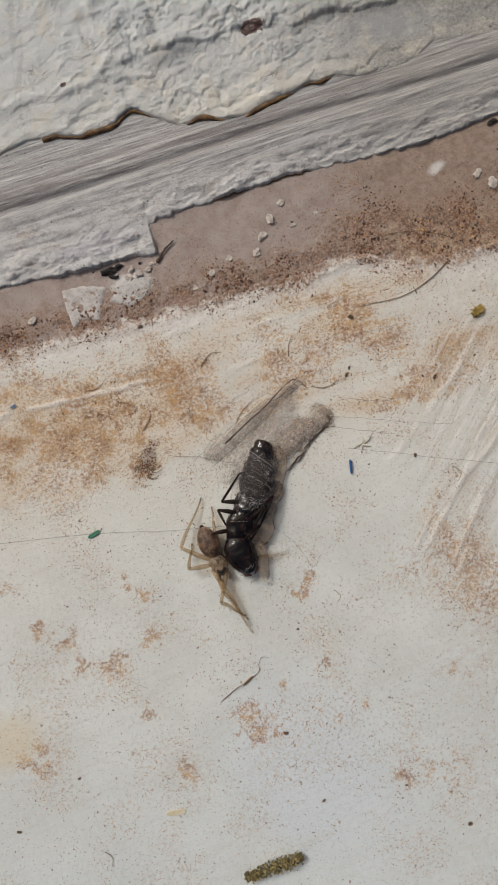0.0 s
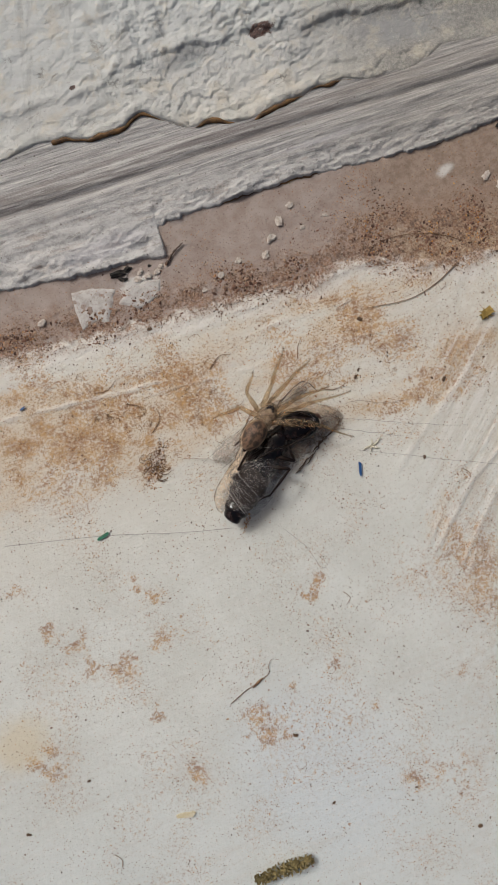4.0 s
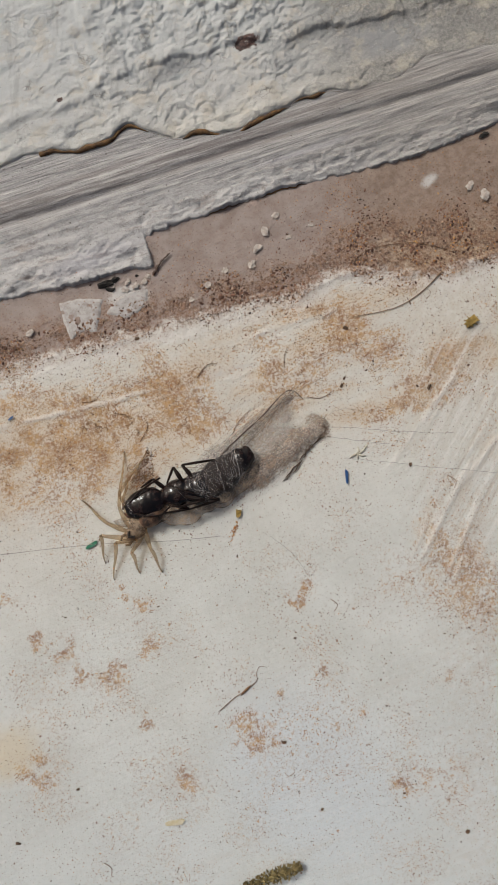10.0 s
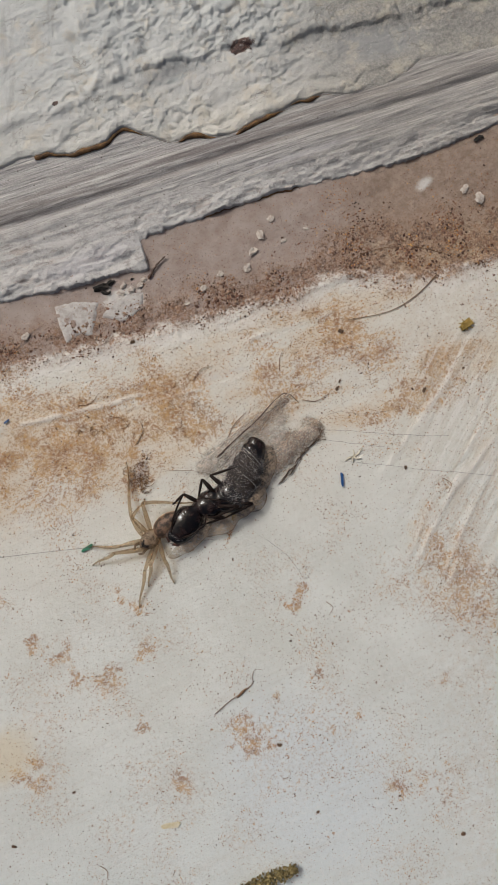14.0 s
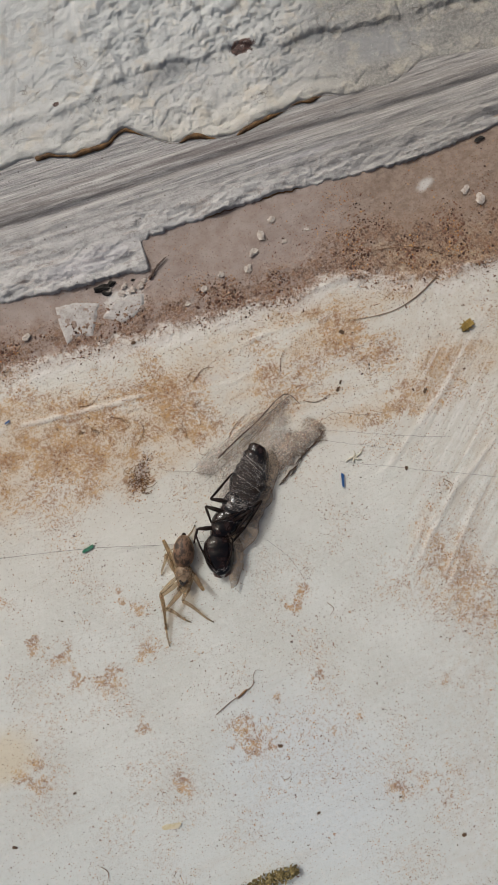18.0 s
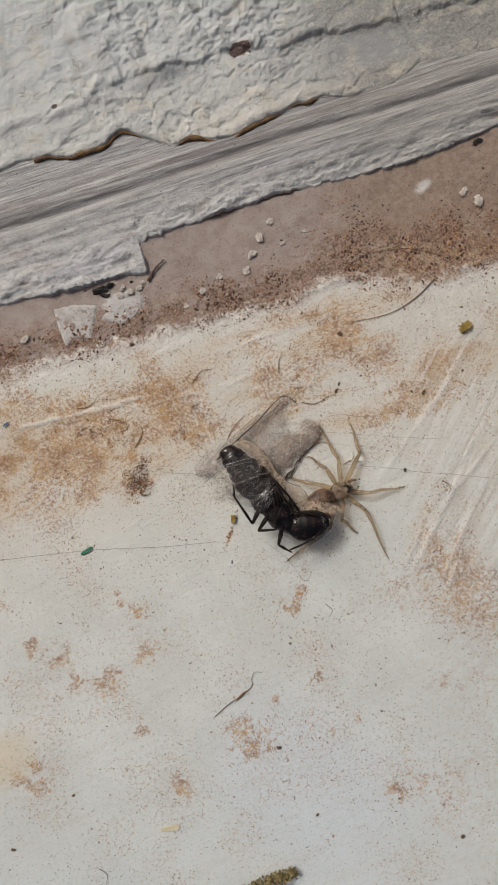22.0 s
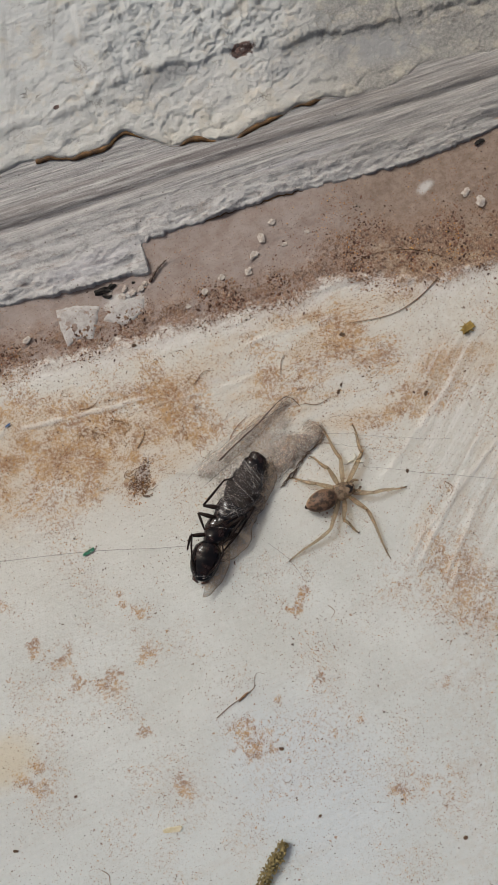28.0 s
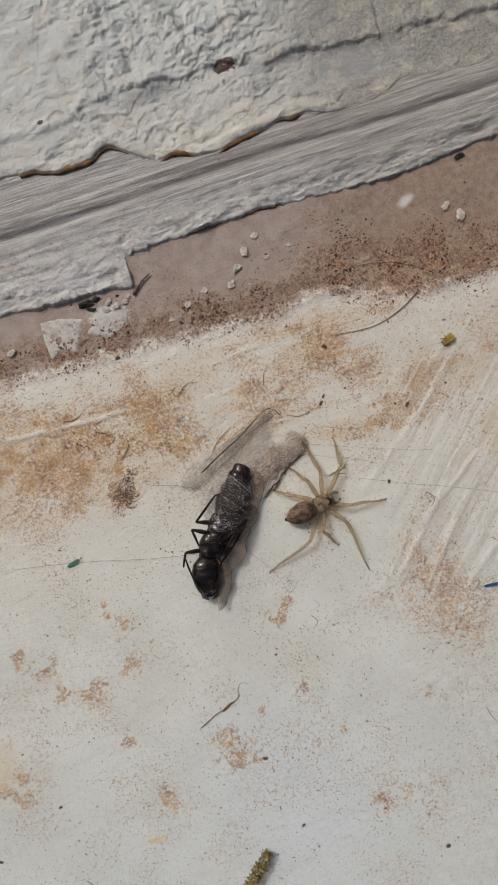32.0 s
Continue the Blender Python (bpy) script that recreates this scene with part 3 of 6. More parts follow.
def ridges(x, y):
    wx, wy = x + 0.10 * (fractal(x * 2.0, y * 2.0, 61, 3) - 0.5), y + 0.25 * (fractal(x * 0.8, y * 0.8, 63, 3) - 0.5)
    out = np.zeros(np.shape(x))
    for ax, ay, bx, by, wide, tall in RIDGES:
        ux, uy = bx - ax, by - ay
        t = ((wx - ax) * ux + (wy - ay) * uy) / (ux * ux + uy * uy)
        d = np.abs((wx - ax) * uy - (wy - ay) * ux) / math.hypot(ux, uy)
        out = np.maximum(out, tall * np.exp(-((d / wide) ** 2)) * smooth(t, -0.05, 0.12) * smooth(t, 1.05, 0.8))
    return out * (0.35 + 1.1 * smooth(fractal(x * 0.9, y * 0.9, 65, 3), 0.3, 0.6))


# tan washes: centre, half length, half width, turn, strength
WASHES = ((-10.5, 2.55, 3.9, 1.35, -8, 1.15), (-8.9, 4.6, 4.6, 0.42, -4, 0.95), (-7.2, 2.1, 1.0, 0.7, 20, 0.6), (-3.4, 2.6, 1.0, 0.75, 10, 0.75), (-2.6, 1.2, 0.9, 0.6, 40, 0.6), (-3.9, 4.3, 1.5, 0.6, 0, 0.55),
          (-1.0, 5.0, 2.2, 0.6, -4, 0.5), (2.8, 5.9, 2.1, 0.4, -5, 0.6), (5.9, 6.0, 2.0, 0.5, -5, 0.6), (10.6, 5.6, 2.0, 0.6, 12, 0.95), (13.2, 6.2, 1.6, 0.6, 0, 0.8), (7.1, 4.2, 0.7, 0.4, 0, 0.6), (7.3, 2.4, 1.0, 0.4, 0, 0.45),
          (7.5, -0.75, 2.3, 0.28, -7, 1.15), (9.2, -0.35, 0.8, 0.35, -10, 0.9), (11.5, 1.4, 1.4, 0.7, 20, 0.55), (13.4, 0.2, 1.2, 0.7, 30, 0.45), (-6.1, -0.1, 1.2, 0.5, 52, 0.6), (0.9, 2.6, 1.6, 0.5, 10, 0.4),
          (12.3, -4.6, 0.6, 1.0, -20, 0.6), (9.6, -9.6, 2.2, 3.0, -20, 0.12), (7.9, -7.1, 0.5, 1.2, -42, 0.4), (-14.6, 1.0, 1.6, 1.0, 0, 0.5))
# clusters of rusty flecks: centre, spread, strength
FLECKS = ((-14.6, -6.9, 0.5, 1.0), (-9.35, -5.75, 0.35, 0.9), (-8.25, -6.7, 0.5, 1.0), (-13.1, -7.9, 0.9, 0.7), (-8.75, -9.35, 0.5, 0.9), (-12.7, -9.4, 0.35, 1.0), (-11.0, -9.9, 0.7, 0.8), (-9.85, -13.0, 0.5, 1.1),
          (-8.9, -16.4, 0.45, 1.1), (-4.85, -15.3, 0.9, 1.0), (-2.7, -13.7, 0.5, 0.5), (-0.25, -13.4, 0.5, 0.7), (0.0, -8.8, 0.45, 1.0), (-0.45, -9.2, 0.5, 0.9), (0.05, -16.3, 0.4, 0.7), (1.3, -16.0, 0.35, 0.7),
          (2.95, -19.0, 0.4, 0.9), (2.2, -20.2, 0.5, 0.8), (4.1, -20.8, 1.0, 0.7), (7.0, -15.8, 1.2, 0.8), (2.7, -13.9, 0.4, 0.6), (9.3, -12.2, 1.6, 0.7), (-16.5, -13.4, 1.0, 0.5), (-15.2, -4.6, 0.8, 0.5),
          (-3.1, 3.2, 0.7, 0.8), (-2.5, 1.3, 0.8, 0.8), (-8.0, 3.0, 0.9, 1.0), (-6.1, 0.1, 0.7, 0.9), (8.9, -0.45, 0.9, 0.9), (7.0, 4.2, 0.4, 0.9))


def washes(x, y):
    wx, wy = x + 1.8 * (fractal(x * 0.55, y * 0.55, 21, 4) - 0.5), y + 1.1 * (fractal(x * 0.6, y * 0.9, 25, 4) - 0.5)
    out = 0.62 * smooth(y, -2.5, 2.5) * smooth(seam_y(x) + 0.3 - y, 0.0, 1.5) * (0.35 + 1.4 * smooth(fractal(x * 0.16, y * 0.9, 27, 4), 0.38, 0.62))
    for cx, cy, long, wide, turn, k in WASHES:
        c, s = math.cos(radians(turn)), math.sin(radians(turn))
        u, v = ((wx - cx) * c + (wy - cy) * s) / long, (-(wx - cx) * s + (wy - cy) * c) / wide
        out = out + 1.05 * k * np.exp(-(u * u + v * v) * 0.6)
    return 0.95 * np.tanh(out) * (0.30 + 1.15 * fractal(x * 1.1, y * 1.6, 29, 5))


def soiled(x, y):
    """How thickly dirt specks lie."""
    cloud = smooth(fractal(x * 0.45, y * 0.45, 33, 4), 0.38, 0.66)
    out = 0.11 + 0.42 * cloud + 0.6 * np.minimum(washes(x, y), 1.0) + 0.12 * smooth(y, -3, 3)
    out = out + 0.34 * np.exp(-(((x - 8.4) / 2.5) ** 2) - ((y + 9.0) / 3.4) ** 2) * (0.3 + 1.1 * smooth(fractal(x * 0.8, y * 0.8, 37, 3), 0.35, 0.6))
    wx, wy = x + 1.3 * (fractal(x * 1.1, y * 1.1, 41, 4) - 0.5), y + 1.3 * (fractal(x * 1.1 + 9, y * 1.1, 43, 4) - 0.5)
    torn = smooth(fractal(x * 2.2, y * 2.2, 47, 3), 0.36, 0.62)
    for cx, cy, r, k in FLECKS:
        out = out + (0.8 if cx > 1 and cy < -11 else 1.7) * k * torn * np.exp(-(((wx - cx) ** 2 + (wy - cy) ** 2) / (r * r)))
    return out


def sill_height(x, y):
    strokes = 0.02 * (fractal(x * 0.25, y * 2.0, 5, 3) - 0.5) + 0.05 * (fractal(x * 0.3, y * 0.3, 8, 4) - 0.5)
    steep = 0.05 * (fractal((x * 0.77 - y * 0.4) * 1.8, (x * 0.5 + y * 0.8) * 0.12, 6, 3) - 0.5) * smooth(x - 0.25 * y, 7.5, 12)
    rim = seam_y(x) + 1.2 * (fractal(x * 0.9, y * 0.9, 12, 4) - 0.5)
    sunk = -0.10 * smooth(y - rim, -0.15, 0.25)
    grit = 0.16 * smooth(y - rim, -1.6, 0.0) * smooth(y - rim, 3.4, 0.8) * (fractal(x * 3.2, y * 3.2, 31, 3) ** 3)
    lump = 0.22 * smooth(y, 8, 12) * (fractal(x * 0.45, y * 0.6, 44, 4) - 0.45)
    return strokes + steep + sunk + grit + lump + 0.035 * ridges(x, y) - 1.2 * smooth(y, 13.2, 14.0)


xs = stretch(np.arange(-22, 23.01, 0.11), [-300, -150, -80, -50, -35, -28], [28, 35, 50, 80, 150, 300])
ys = stretch(np.arange(-29, 14.01, 0.11), [-160, -120, -80, -55, -40, -34], [16, 22, 40])
v, f = sheet(xs, ys, sill_height)
xs_sill, ys_sill, sill_z, sill_soil = xs, ys, v[:, 2], soiled(v[:, 0], v[:, 1])
sill = new("sill", mesh_of("sill", v, f, PAINT))
for name, values in (("wash", washes(v[:, 0], v[:, 1])), ("soil", sill_soil), ("ridge", ridges(v[:, 0], v[:, 1])), ("seam", v[:, 1] - seam_y(v[:, 0]))):
    sill.data.attributes.new(name, "FLOAT", "POINT").data.foreach_set("value", values)
tagged(sill, "white painted wooden sill with tan stains and a bare mauve strip", "sill", kind="structure")


def lower_edge(x):
    """Where the grey layer of the moulding ends: a chipped block at one side, then a nearly straight torn line."""
    block = 11.3 - 0.085 * (x + 10)
    torn = 12.35 + 0.25 * np.sin(x * 0.33 + 0.4)
    return np.where(x < -2.3, block, torn) + 0.34 * (fractal(x * 1.4, 0 * x, 71, 4) - 0.5) + 0.16 * (fractal(x * 6, 0 * x, 73, 2) - 0.5)


def first_lip(x):
    """The curled lower rim of the thick paint."""
    wave = 16.75 + 1.5 * smooth(x, 1.2, -2.0) + 0.3 * np.sin(x * 0.8 + 1.0) + 0.45 * np.exp(-(((x + 1.2) / 0.9) ** 2))
    return wave + 0.5 * (fractal(x * 0.9, 0 * x, 101, 4) - 0.5)


def wood_height(x, y):
    edge = lower_edge(x)
    rise = smooth(y - edge, -0.05, 0.04)
    ridge = (0.13 * (fractal(x * 0.13, y * 2.4, 81, 4) - 0.5) + 0.09 * (fractal(x * 0.5, y * 5.0, 84, 3) - 0.5)) * (0.45 + 0.55 * smooth(y - edge, 0.8, 2.4))
    lumps = 0.50 * (fractal(x * 0.9, y * 2.0, 87, 5) - 0.46) * smooth(y - edge, 2.8, 0.3)
    flakes = 0.16 * ((y * 1.3 + 2.6 * fractal(x * 0.45, y * 0.9, 95, 4)) % 1.0) * smooth(y - edge, 3.0, 0.4) * fractal(x * 0.7, y * 0.7, 97, 3)
    groove = -0.20 * np.exp(-(((y - 15.35 - 0.12 * np.sin(x * 0.3)) / 0.22) ** 2)) - 0.12 * np.exp(-(((y - 14.2) / 0.18) ** 2)) * fractal(x * 0.2, 0 * x, 90, 3)
    swell = 0.14 * smooth(y, 12.5, 14.6) * smooth(y, 17.4, 15.6)
    return -0.28 - 0.3 * smooth(y - first_lip(x), 0.1, 0.6) + rise * (0.33 + ridge + lumps + flakes + groove + swell)


xs = stretch(np.arange(-16, 22.01, 0.07), [-300, -120, -60, -35, -24], [30, 45, 80, 140, 300])
ys = stretch(np.arange(9.6, 18.6, 0.07), [], [20, 26, 34, 40])
v, f = sheet(xs, ys, wood_height, lambda x, y: y > lower_edge(x) - 0.25)
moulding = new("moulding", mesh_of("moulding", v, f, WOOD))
tagged(moulding, "grey weathered wooden moulding with chipped, streaky old paint", "moulding", kind="structure")


def second_lip(x):
    """The rim of the upper coat, with gaps that bare the wood behind it."""
    wave = 21.2 - 0.8 * smooth(x, -1.5, -3.5) - 0.35 * smooth(x, 2.4, 3.4) * smooth(x, 4.6, 4.0) - 0.8 * smooth(x, 6.0, 8.2) - 0.08 * np.maximum(x - 10, 0)
    return wave + 0.6 * (fractal(x * 1.3, 0 * x, 111, 4) - 0.5)


def cells(x, y, seed):
    """Distances to the nearest and the second nearest of scattered seeds, and the nearest one's random number."""
    ix, iy = np.floor(x).astype(np.int64), np.floor(y).astype(np.int64)
    one, two, who = np.full(x.shape, 9.0), np.full(x.shape, 9.0), np.zeros(x.shape)
    for dx in (-1, 0, 1):
        for dy in (-1, 0, 1):
            kx, ky = ix + dx, iy + dy
            d = np.hypot(x - kx - lattice(kx, ky, seed), y - ky - lattice(kx, ky, seed + 1))
            closer = d < one
            two = np.where(closer, one, np.minimum(two, d))
            who = np.where(closer, lattice(kx, ky, seed + 2), who)
            one = np.where(closer, d, one)
    return one, two, who


def crust_height(x, y):
    wx = x + 0.9 * (fractal(x * 0.9, y * 0.9, 121, 3) - 0.5)
    wy = y + 0.9 * (fractal(x * 0.8 + 7, y * 0.8, 124, 4) - 0.5)
    big = cells(wx / 1.15, wy / 0.72, 301)
    tiny = cells(wx / 0.45, wy / 0.36, 311)
    strong = 0.25 + 0.75 * smooth(fractal(x * 0.3, y * 0.3, 141, 3), 0.36, 0.6)
    strong = strong * (0.6 + 0.4 * smooth(x, -5, 3))
    crack = -0.07 * smooth(big[1] - big[0], 0.12, 0.0) * (fractal(x * 0.8, y * 0.8, 151, 2) > 0.42) - 0.035 * smooth(tiny[1] - tiny[0], 0.22, 0.0)
    dome = 0.06 * (1 - big[0]) * (0.3 + big[2]) + 0.05 * (1 - tiny[0]) * (0.4 + tiny[2])
    phase = wy * 0.95 - 0.10 * x + 1.1 * fractal(x * 0.55, y * 0.35, 161, 4) + 0.30 * tiny[0] + 0.22 * big[0]
    ledge = -0.11 * (phase % 1.0) * smooth(fractal(x * 0.45, y * 0.8, 163, 3), 0.36, 0.56)
    bump = (0.35 + 0.65 * strong) * ledge + strong * (crack + dome) + 0.34 * (fractal(x * 0.5, y * 0.8, 144, 4) - 0.45) + 0.07 * (fractal(x * 2.6, y * 3.0, 147, 3) - 0.5)
    bump = bump * (0.75 + 0.25 * smooth(x, -8, -1))
    bare = np.exp(-(((x - 13.6) / 2.6) ** 4) - ((y - 18.9 + 0.12 * (x - 13.6)) / 1.1) ** 4)
    one, two = smooth(y - first_lip(x), -0.05, 0.06), smooth(y - second_lip(x), -0.04, 0.04)
    curl = 0.10 * np.exp(-(((y - first_lip(x) - 0.35) / 0.3) ** 2)) + 0.08 * np.exp(-(((y - second_lip(x) - 0.3) / 0.3) ** 2))
    right = 1 - 0.45 * smooth(x, 9, 13)
    return -0.1 + one * (0.24 + (bump + curl) * (1 - 0.75 * bare) - 0.18 * bare) * right + (0.13 + 0.04 * smooth(x, -3.2, -2.0) * smooth(x, 6.5, 5.0)) * two * (0.25 + 0.75 * smooth(x, -3.6, -2.2)) * smooth(fractal(x * 0.7, y * 0.2, 117, 3), 0.28, 0.5) + 0.05 * smooth(y, 18, 26)


xs = stretch(np.arange(-14, 22.6, 0.075), [-300, -120, -60, -30, -20], [28, 40, 80, 140, 300])
ys = stretch(np.arange(15.6, 29.4, 0.075), [], [34, 40])
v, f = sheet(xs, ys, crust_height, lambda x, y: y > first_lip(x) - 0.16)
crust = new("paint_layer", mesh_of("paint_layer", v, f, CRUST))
tagged(crust, "thick crackled white paint flaking off the moulding", "paint", kind="structure")


SILL_X, SILL_Y = xs_sill, ys_sill
SILL_Z = sill_z.reshape(len(SILL_Y), len(SILL_X))
SOIL = sill_soil.reshape(len(SILL_Y), len(SILL_X))


def looked_up(table, x, y):
    return table[np.searchsorted(SILL_Y, y), np.searchsorted(SILL_X, x)]


def ground_z(x, y):
    return float(looked_up(SILL_Z, x, y))


# ---- loose dirt ----
def pebble(rng, x, y, z, r, flat=0.6):
    verts = []
    turn, long = rng.random() * 6.28, 1 + rng.random() * 0.9
    c, s = math.cos(turn), math.sin(turn)
    for px, py, pz in ((1, 0, 0), (0.3, 0.9, 0), (-0.8, 0.6, 0), (-0.8, -0.6, 0), (0.3, -0.9, 0), (0.1, 0.1, 1), (0, 0, -0.4)):
        k = r * (0.65 + 0.7 * rng.random())
        a, b = px * k * long, py * k
        verts.append((x + a * c - b * s, y + a * s + b * c, z + pz * k * flat))
    faces = [(i, (i + 1) % 5, 5) for i in range(5)] + [((i + 1) % 5, i, 6) for i in range(5)]
    return verts, faces


def seam(x, y):
    wide = 1.0 + 0.9 * smooth(x, 5, 12)
    return np.exp(-(((y - seam_y(x) - 0.8 - 0.8 * smooth(x, 5, 12)) / wide) ** 2))


def scatter(count, seed, where, low, high):
    """Grains strewn in clusters, thicker where asked."""
    dice = np.random.RandomState(seed)
    x, y = dice.uniform(-20, 20, count * 30), dice.uniform(-27, 12, count * 30)
    chance = where(x, y) * (0.06 + 1.9 * smooth(fractal(x * 0.7, y * 0.7, 77, 4), 0.35, 0.65) ** 1.5)
    keep = np.flatnonzero(dice.random_sample(len(x)) < chance)[:count]
    x, y = x[keep], y[keep]
    r, z = low * (high / low) ** (dice.random_sample(len(x)) ** 2.6) * (0.6 + 0.4 * seam(x, y)), looked_up(SILL_Z, x, y)
    rng, verts, faces = random.Random(seed), [], []
    for px, py, pz, pr in zip(x, y, z, r):
        v, f = pebble(rng, px, py, pz + 0.15 * pr, pr)
        n = len(verts)
        verts += v
        faces += [tuple(i + n for i in t) for t in f]
    return verts, faces


for name, count, seed, where, low, high, material, label, category in (
        ("dirt_specks", 10500, 3, lambda x, y: 0.10 + 0.35 * looked_up(SOIL, x, y) + 0.5 * seam(x, y), 0.014, 0.060, GRIME, "tiny dark specks of dirt strewn over the sill", "dirt"),
        ("rust_grit", 9500, 4, lambda x, y: seam(x, y) + 0.02, 0.018, 0.090, RUST, "red-brown grit along the edge of the bare strip", "grit"),
        ("rust_specks", 17000, 6, lambda x, y: np.maximum(looked_up(SOIL, x, y) - 0.36, 0.01) * 1.3, 0.014, 0.056, ORANGE, "rust-brown specks gathered in patches on the paint", "rust")):
    ob = new(name, mesh_of(name, *scatter(count, seed, where, low, high), material, False))
    tagged(ob, label, category, kind="stuff")


def lump(name, x, y, r, material, label, category, group="", long=1.6, turn=0.0, seed=1, flat=0.6):
    """A single crumb lying on the sill."""
    data = blob((0, 0, 0), (r * long, r, r * flat), seed, 0.95, 5, 8)
    ob = new(name, mesh_of(name, *data, material, False))
    ob.matrix_basis = pose(x * MM, y * MM, (ground_z(x, y) + r * 0.45) * MM, 0, 0, turn)
    return tagged(ob, label, category, group)


for i, (x, y, r, turn) in enumerate(((6.65, 4.15, 0.15, -20), (5.75, 1.55, 0.11, 60), (5.5, 1.2, 0.12, 60), (-4.39, 7.05, 0.13, 0), (7.74, -4.02, 0.11, 80),
                                     (-3.32, -16.1, 0.14, -30), (-18.5, -16.97, 0.13, -30), (-2.43, -20.08, 0.11, 20), (4.6, -23.5, 0.13, 0), (-7.6, -7.2, 0.07, 10),
                                     (10.0, -0.3, 0.14, 30), (2.0, -20.6, 0.08, 0), (-14.6, -15.2, 0.10, 15), (12.4, 0.2, 0.08, 0))):
    lump("dirt_crumb", x, y, r * 0.66, DIRT, "small dark brown crumb of dirt on white paint", "crumb", "dirt crumbs", 1.5, turn, i)
for i, (x, y, r, turn) in enumerate(((2.85, 9.05, 0.20, 70), (4.1, 10.6, 0.24, 80), (1.3, 9.2, 0.17, 20), (5.2, 9.9, 0.13, 0), (3.4, 9.8, 0.26, 30), (0.2, 8.7, 0.17, 50),
                                     (-0.9, 8.2, 0.14, 0), (4.9, 11.3, 0.18, 10), (6.6, 10.2, 0.12, 0), (16.2, 8.9, 0.30, 60), (15.6, 9.6, 0.22, 20), (-9.9, 9.1, 0.2, 40))):
    lump("paint_crumb", x, y, r * 0.8, CRUMB, "whitish paint crumb lying on the bare mauve strip", "crumb", "paint crumbs", 1.35, turn, 40 + i, 0.35)


# ---- hairs, threads and flakes ----
def wavy(points, lift=0.06, steps=10, jitter=0.0, seed=0, z=None):
    """A smooth line through a few plan points, lying on the sill."""
    rng = random.Random(seed)
    pts = [Vector((*p, 0)) for p in points]
    out = []
    for i in range(len(pts) - 1):
        p0, p1, p2, p3 = pts[max(i - 1, 0)], pts[i], pts[i + 1], pts[min(i + 2, len(pts) - 1)]
        for k in range(steps + (i == len(pts) - 2)):
            t = k / steps
            q = 0.5 * (2 * p1 + (p2 - p0) * t + (2 * p0 - 5 * p1 + 4 * p2 - p3) * t * t + (3 * p1 - p0 - 3 * p2 + p3) * t**3)
            q.x += rng.uniform(-jitter, jitter)
            q.y += rng.uniform(-jitter, jitter)
            out.append((q.x, q.y, (ground_z(q.x, q.y) if z is None else z) + lift))
    return out


def strand(name, points, r, material, label, category="hair", group="", lift=0.05, jitter=0.0, seed=0, thin_end=True):
    line = wavy(points, lift, 9, jitter, seed)
    n = len(line)
    radii = [r * (1 - 0.6 * i / n) if thin_end else r for i in range(n)]
    ob = new(name, mesh_of(name, *tube(line, radii, 5), material))
    return tagged(ob, label, category, group)


strand("hair", [(12.64, 5.55), (11.26, 4.80), (9.5, 4.38), (7.2, 4.62)], 0.030, PALE_HAIR, "curved brown hair lying on stained white paint")
strand("hair", [(13.3, 6.6), (11.6, 7.55), (9.2, 7.9), (7.6, 7.2)], 0.018, HAIR, "long thin brown hair arched over the gritty strip")
curl = strand("curled_fibre", [(-6.1, -13.5), (-5.2, -13.1), (-4.55, -12.9), (-3.75, -12.6), (-3.62, -12.2), (-3.35, -11.9), (-2.98, -12.05)], 0.022, HAIR,
              "curled brown fibre lying on white paint", "fibre", lift=0.05)
piece("fibre_knot", (*tube(wavy([(-4.75, -13.05), (-4.4, -12.85), (-4.1, -12.7)], 0.06), [0.02 + 0.05 * math.sin(math.pi * i / 20) for i in range(21)], 7), HAIR), curl, "thicker rust-brown knot of the fibre")
for i, pts in enumerate((((12.1, -8.6), (12.4, -9.0), (12.2, -9.5)), ((9.5, -5.2), (9.8, -5.6), (9.5, -6.0)), ((1.4, -9.6), (1.65, -10.0), (1.35, -10.3)),
                         ((-14.4, -19.3), (-14.1, -19.7), (-14.3, -20.2)), ((8.9, -17.2), (9.1, -17.9), (9.6, -18.3)), ((-1.1, 0.3), (-0.5, 1.0), (0.4, 1.5)),
                         ((-5.9, 1.6), (-5.3, 2.2), (-5.3, 2.8)), ((3.5, 1.2), (4.2, 0.9), (5.0, 1.1)), ((-8.3, 4.6), (-7.6, 4.5), (-7.0, 4.9)),
                         ((-1.9, 4.0), (-1.2, 4.5), (-0.6, 4.4)), ((-6.8, 3.5), (-6.2, 3.2), (-6.0, 2.6)), ((2.8, 3.1), (3.0, 3.7), (3.3, 4.1)))):
    strand("lint", pts, 0.022, HAIR, "short curled brown lint on the paint", "lint", "bits of lint", seed=i)
dice = random.Random(88)
for i in range(50):
    x, y = (dice.gauss(-7.9, 0.6), dice.gauss(3.0, 0.5)) if i < 14 else (dice.gauss(-3.0, 0.8), dice.gauss(2.3, 1.0)) if i < 26 else (dice.uniform(-13, 12), dice.uniform(0.2, 6.2)) if i < 48 else (dice.uniform(-13, 13), dice.uniform(-20, -6))
    a, r, bend = dice.random() * 6.28, dice.uniform(0.10, 0.28), dice.uniform(0.6, 1.5)
    strand("lint", [(x + r * math.cos(a + bend * k) * (1 + 0.25 * k), y + r * math.sin(a + bend * k)) for k in range(4)], 0.014, HAIR, "short curled brown lint on the paint", "lint", "bits of lint", seed=300 + i)
strand("silk_thread", [(-15.3, -1.9), (-10, -2.95), (-6, -4.0), (-3.2, -4.6)], 0.014, THREAD, "long fine silk thread stretched over the paint", "silk", lift=0.12, thin_end=False)
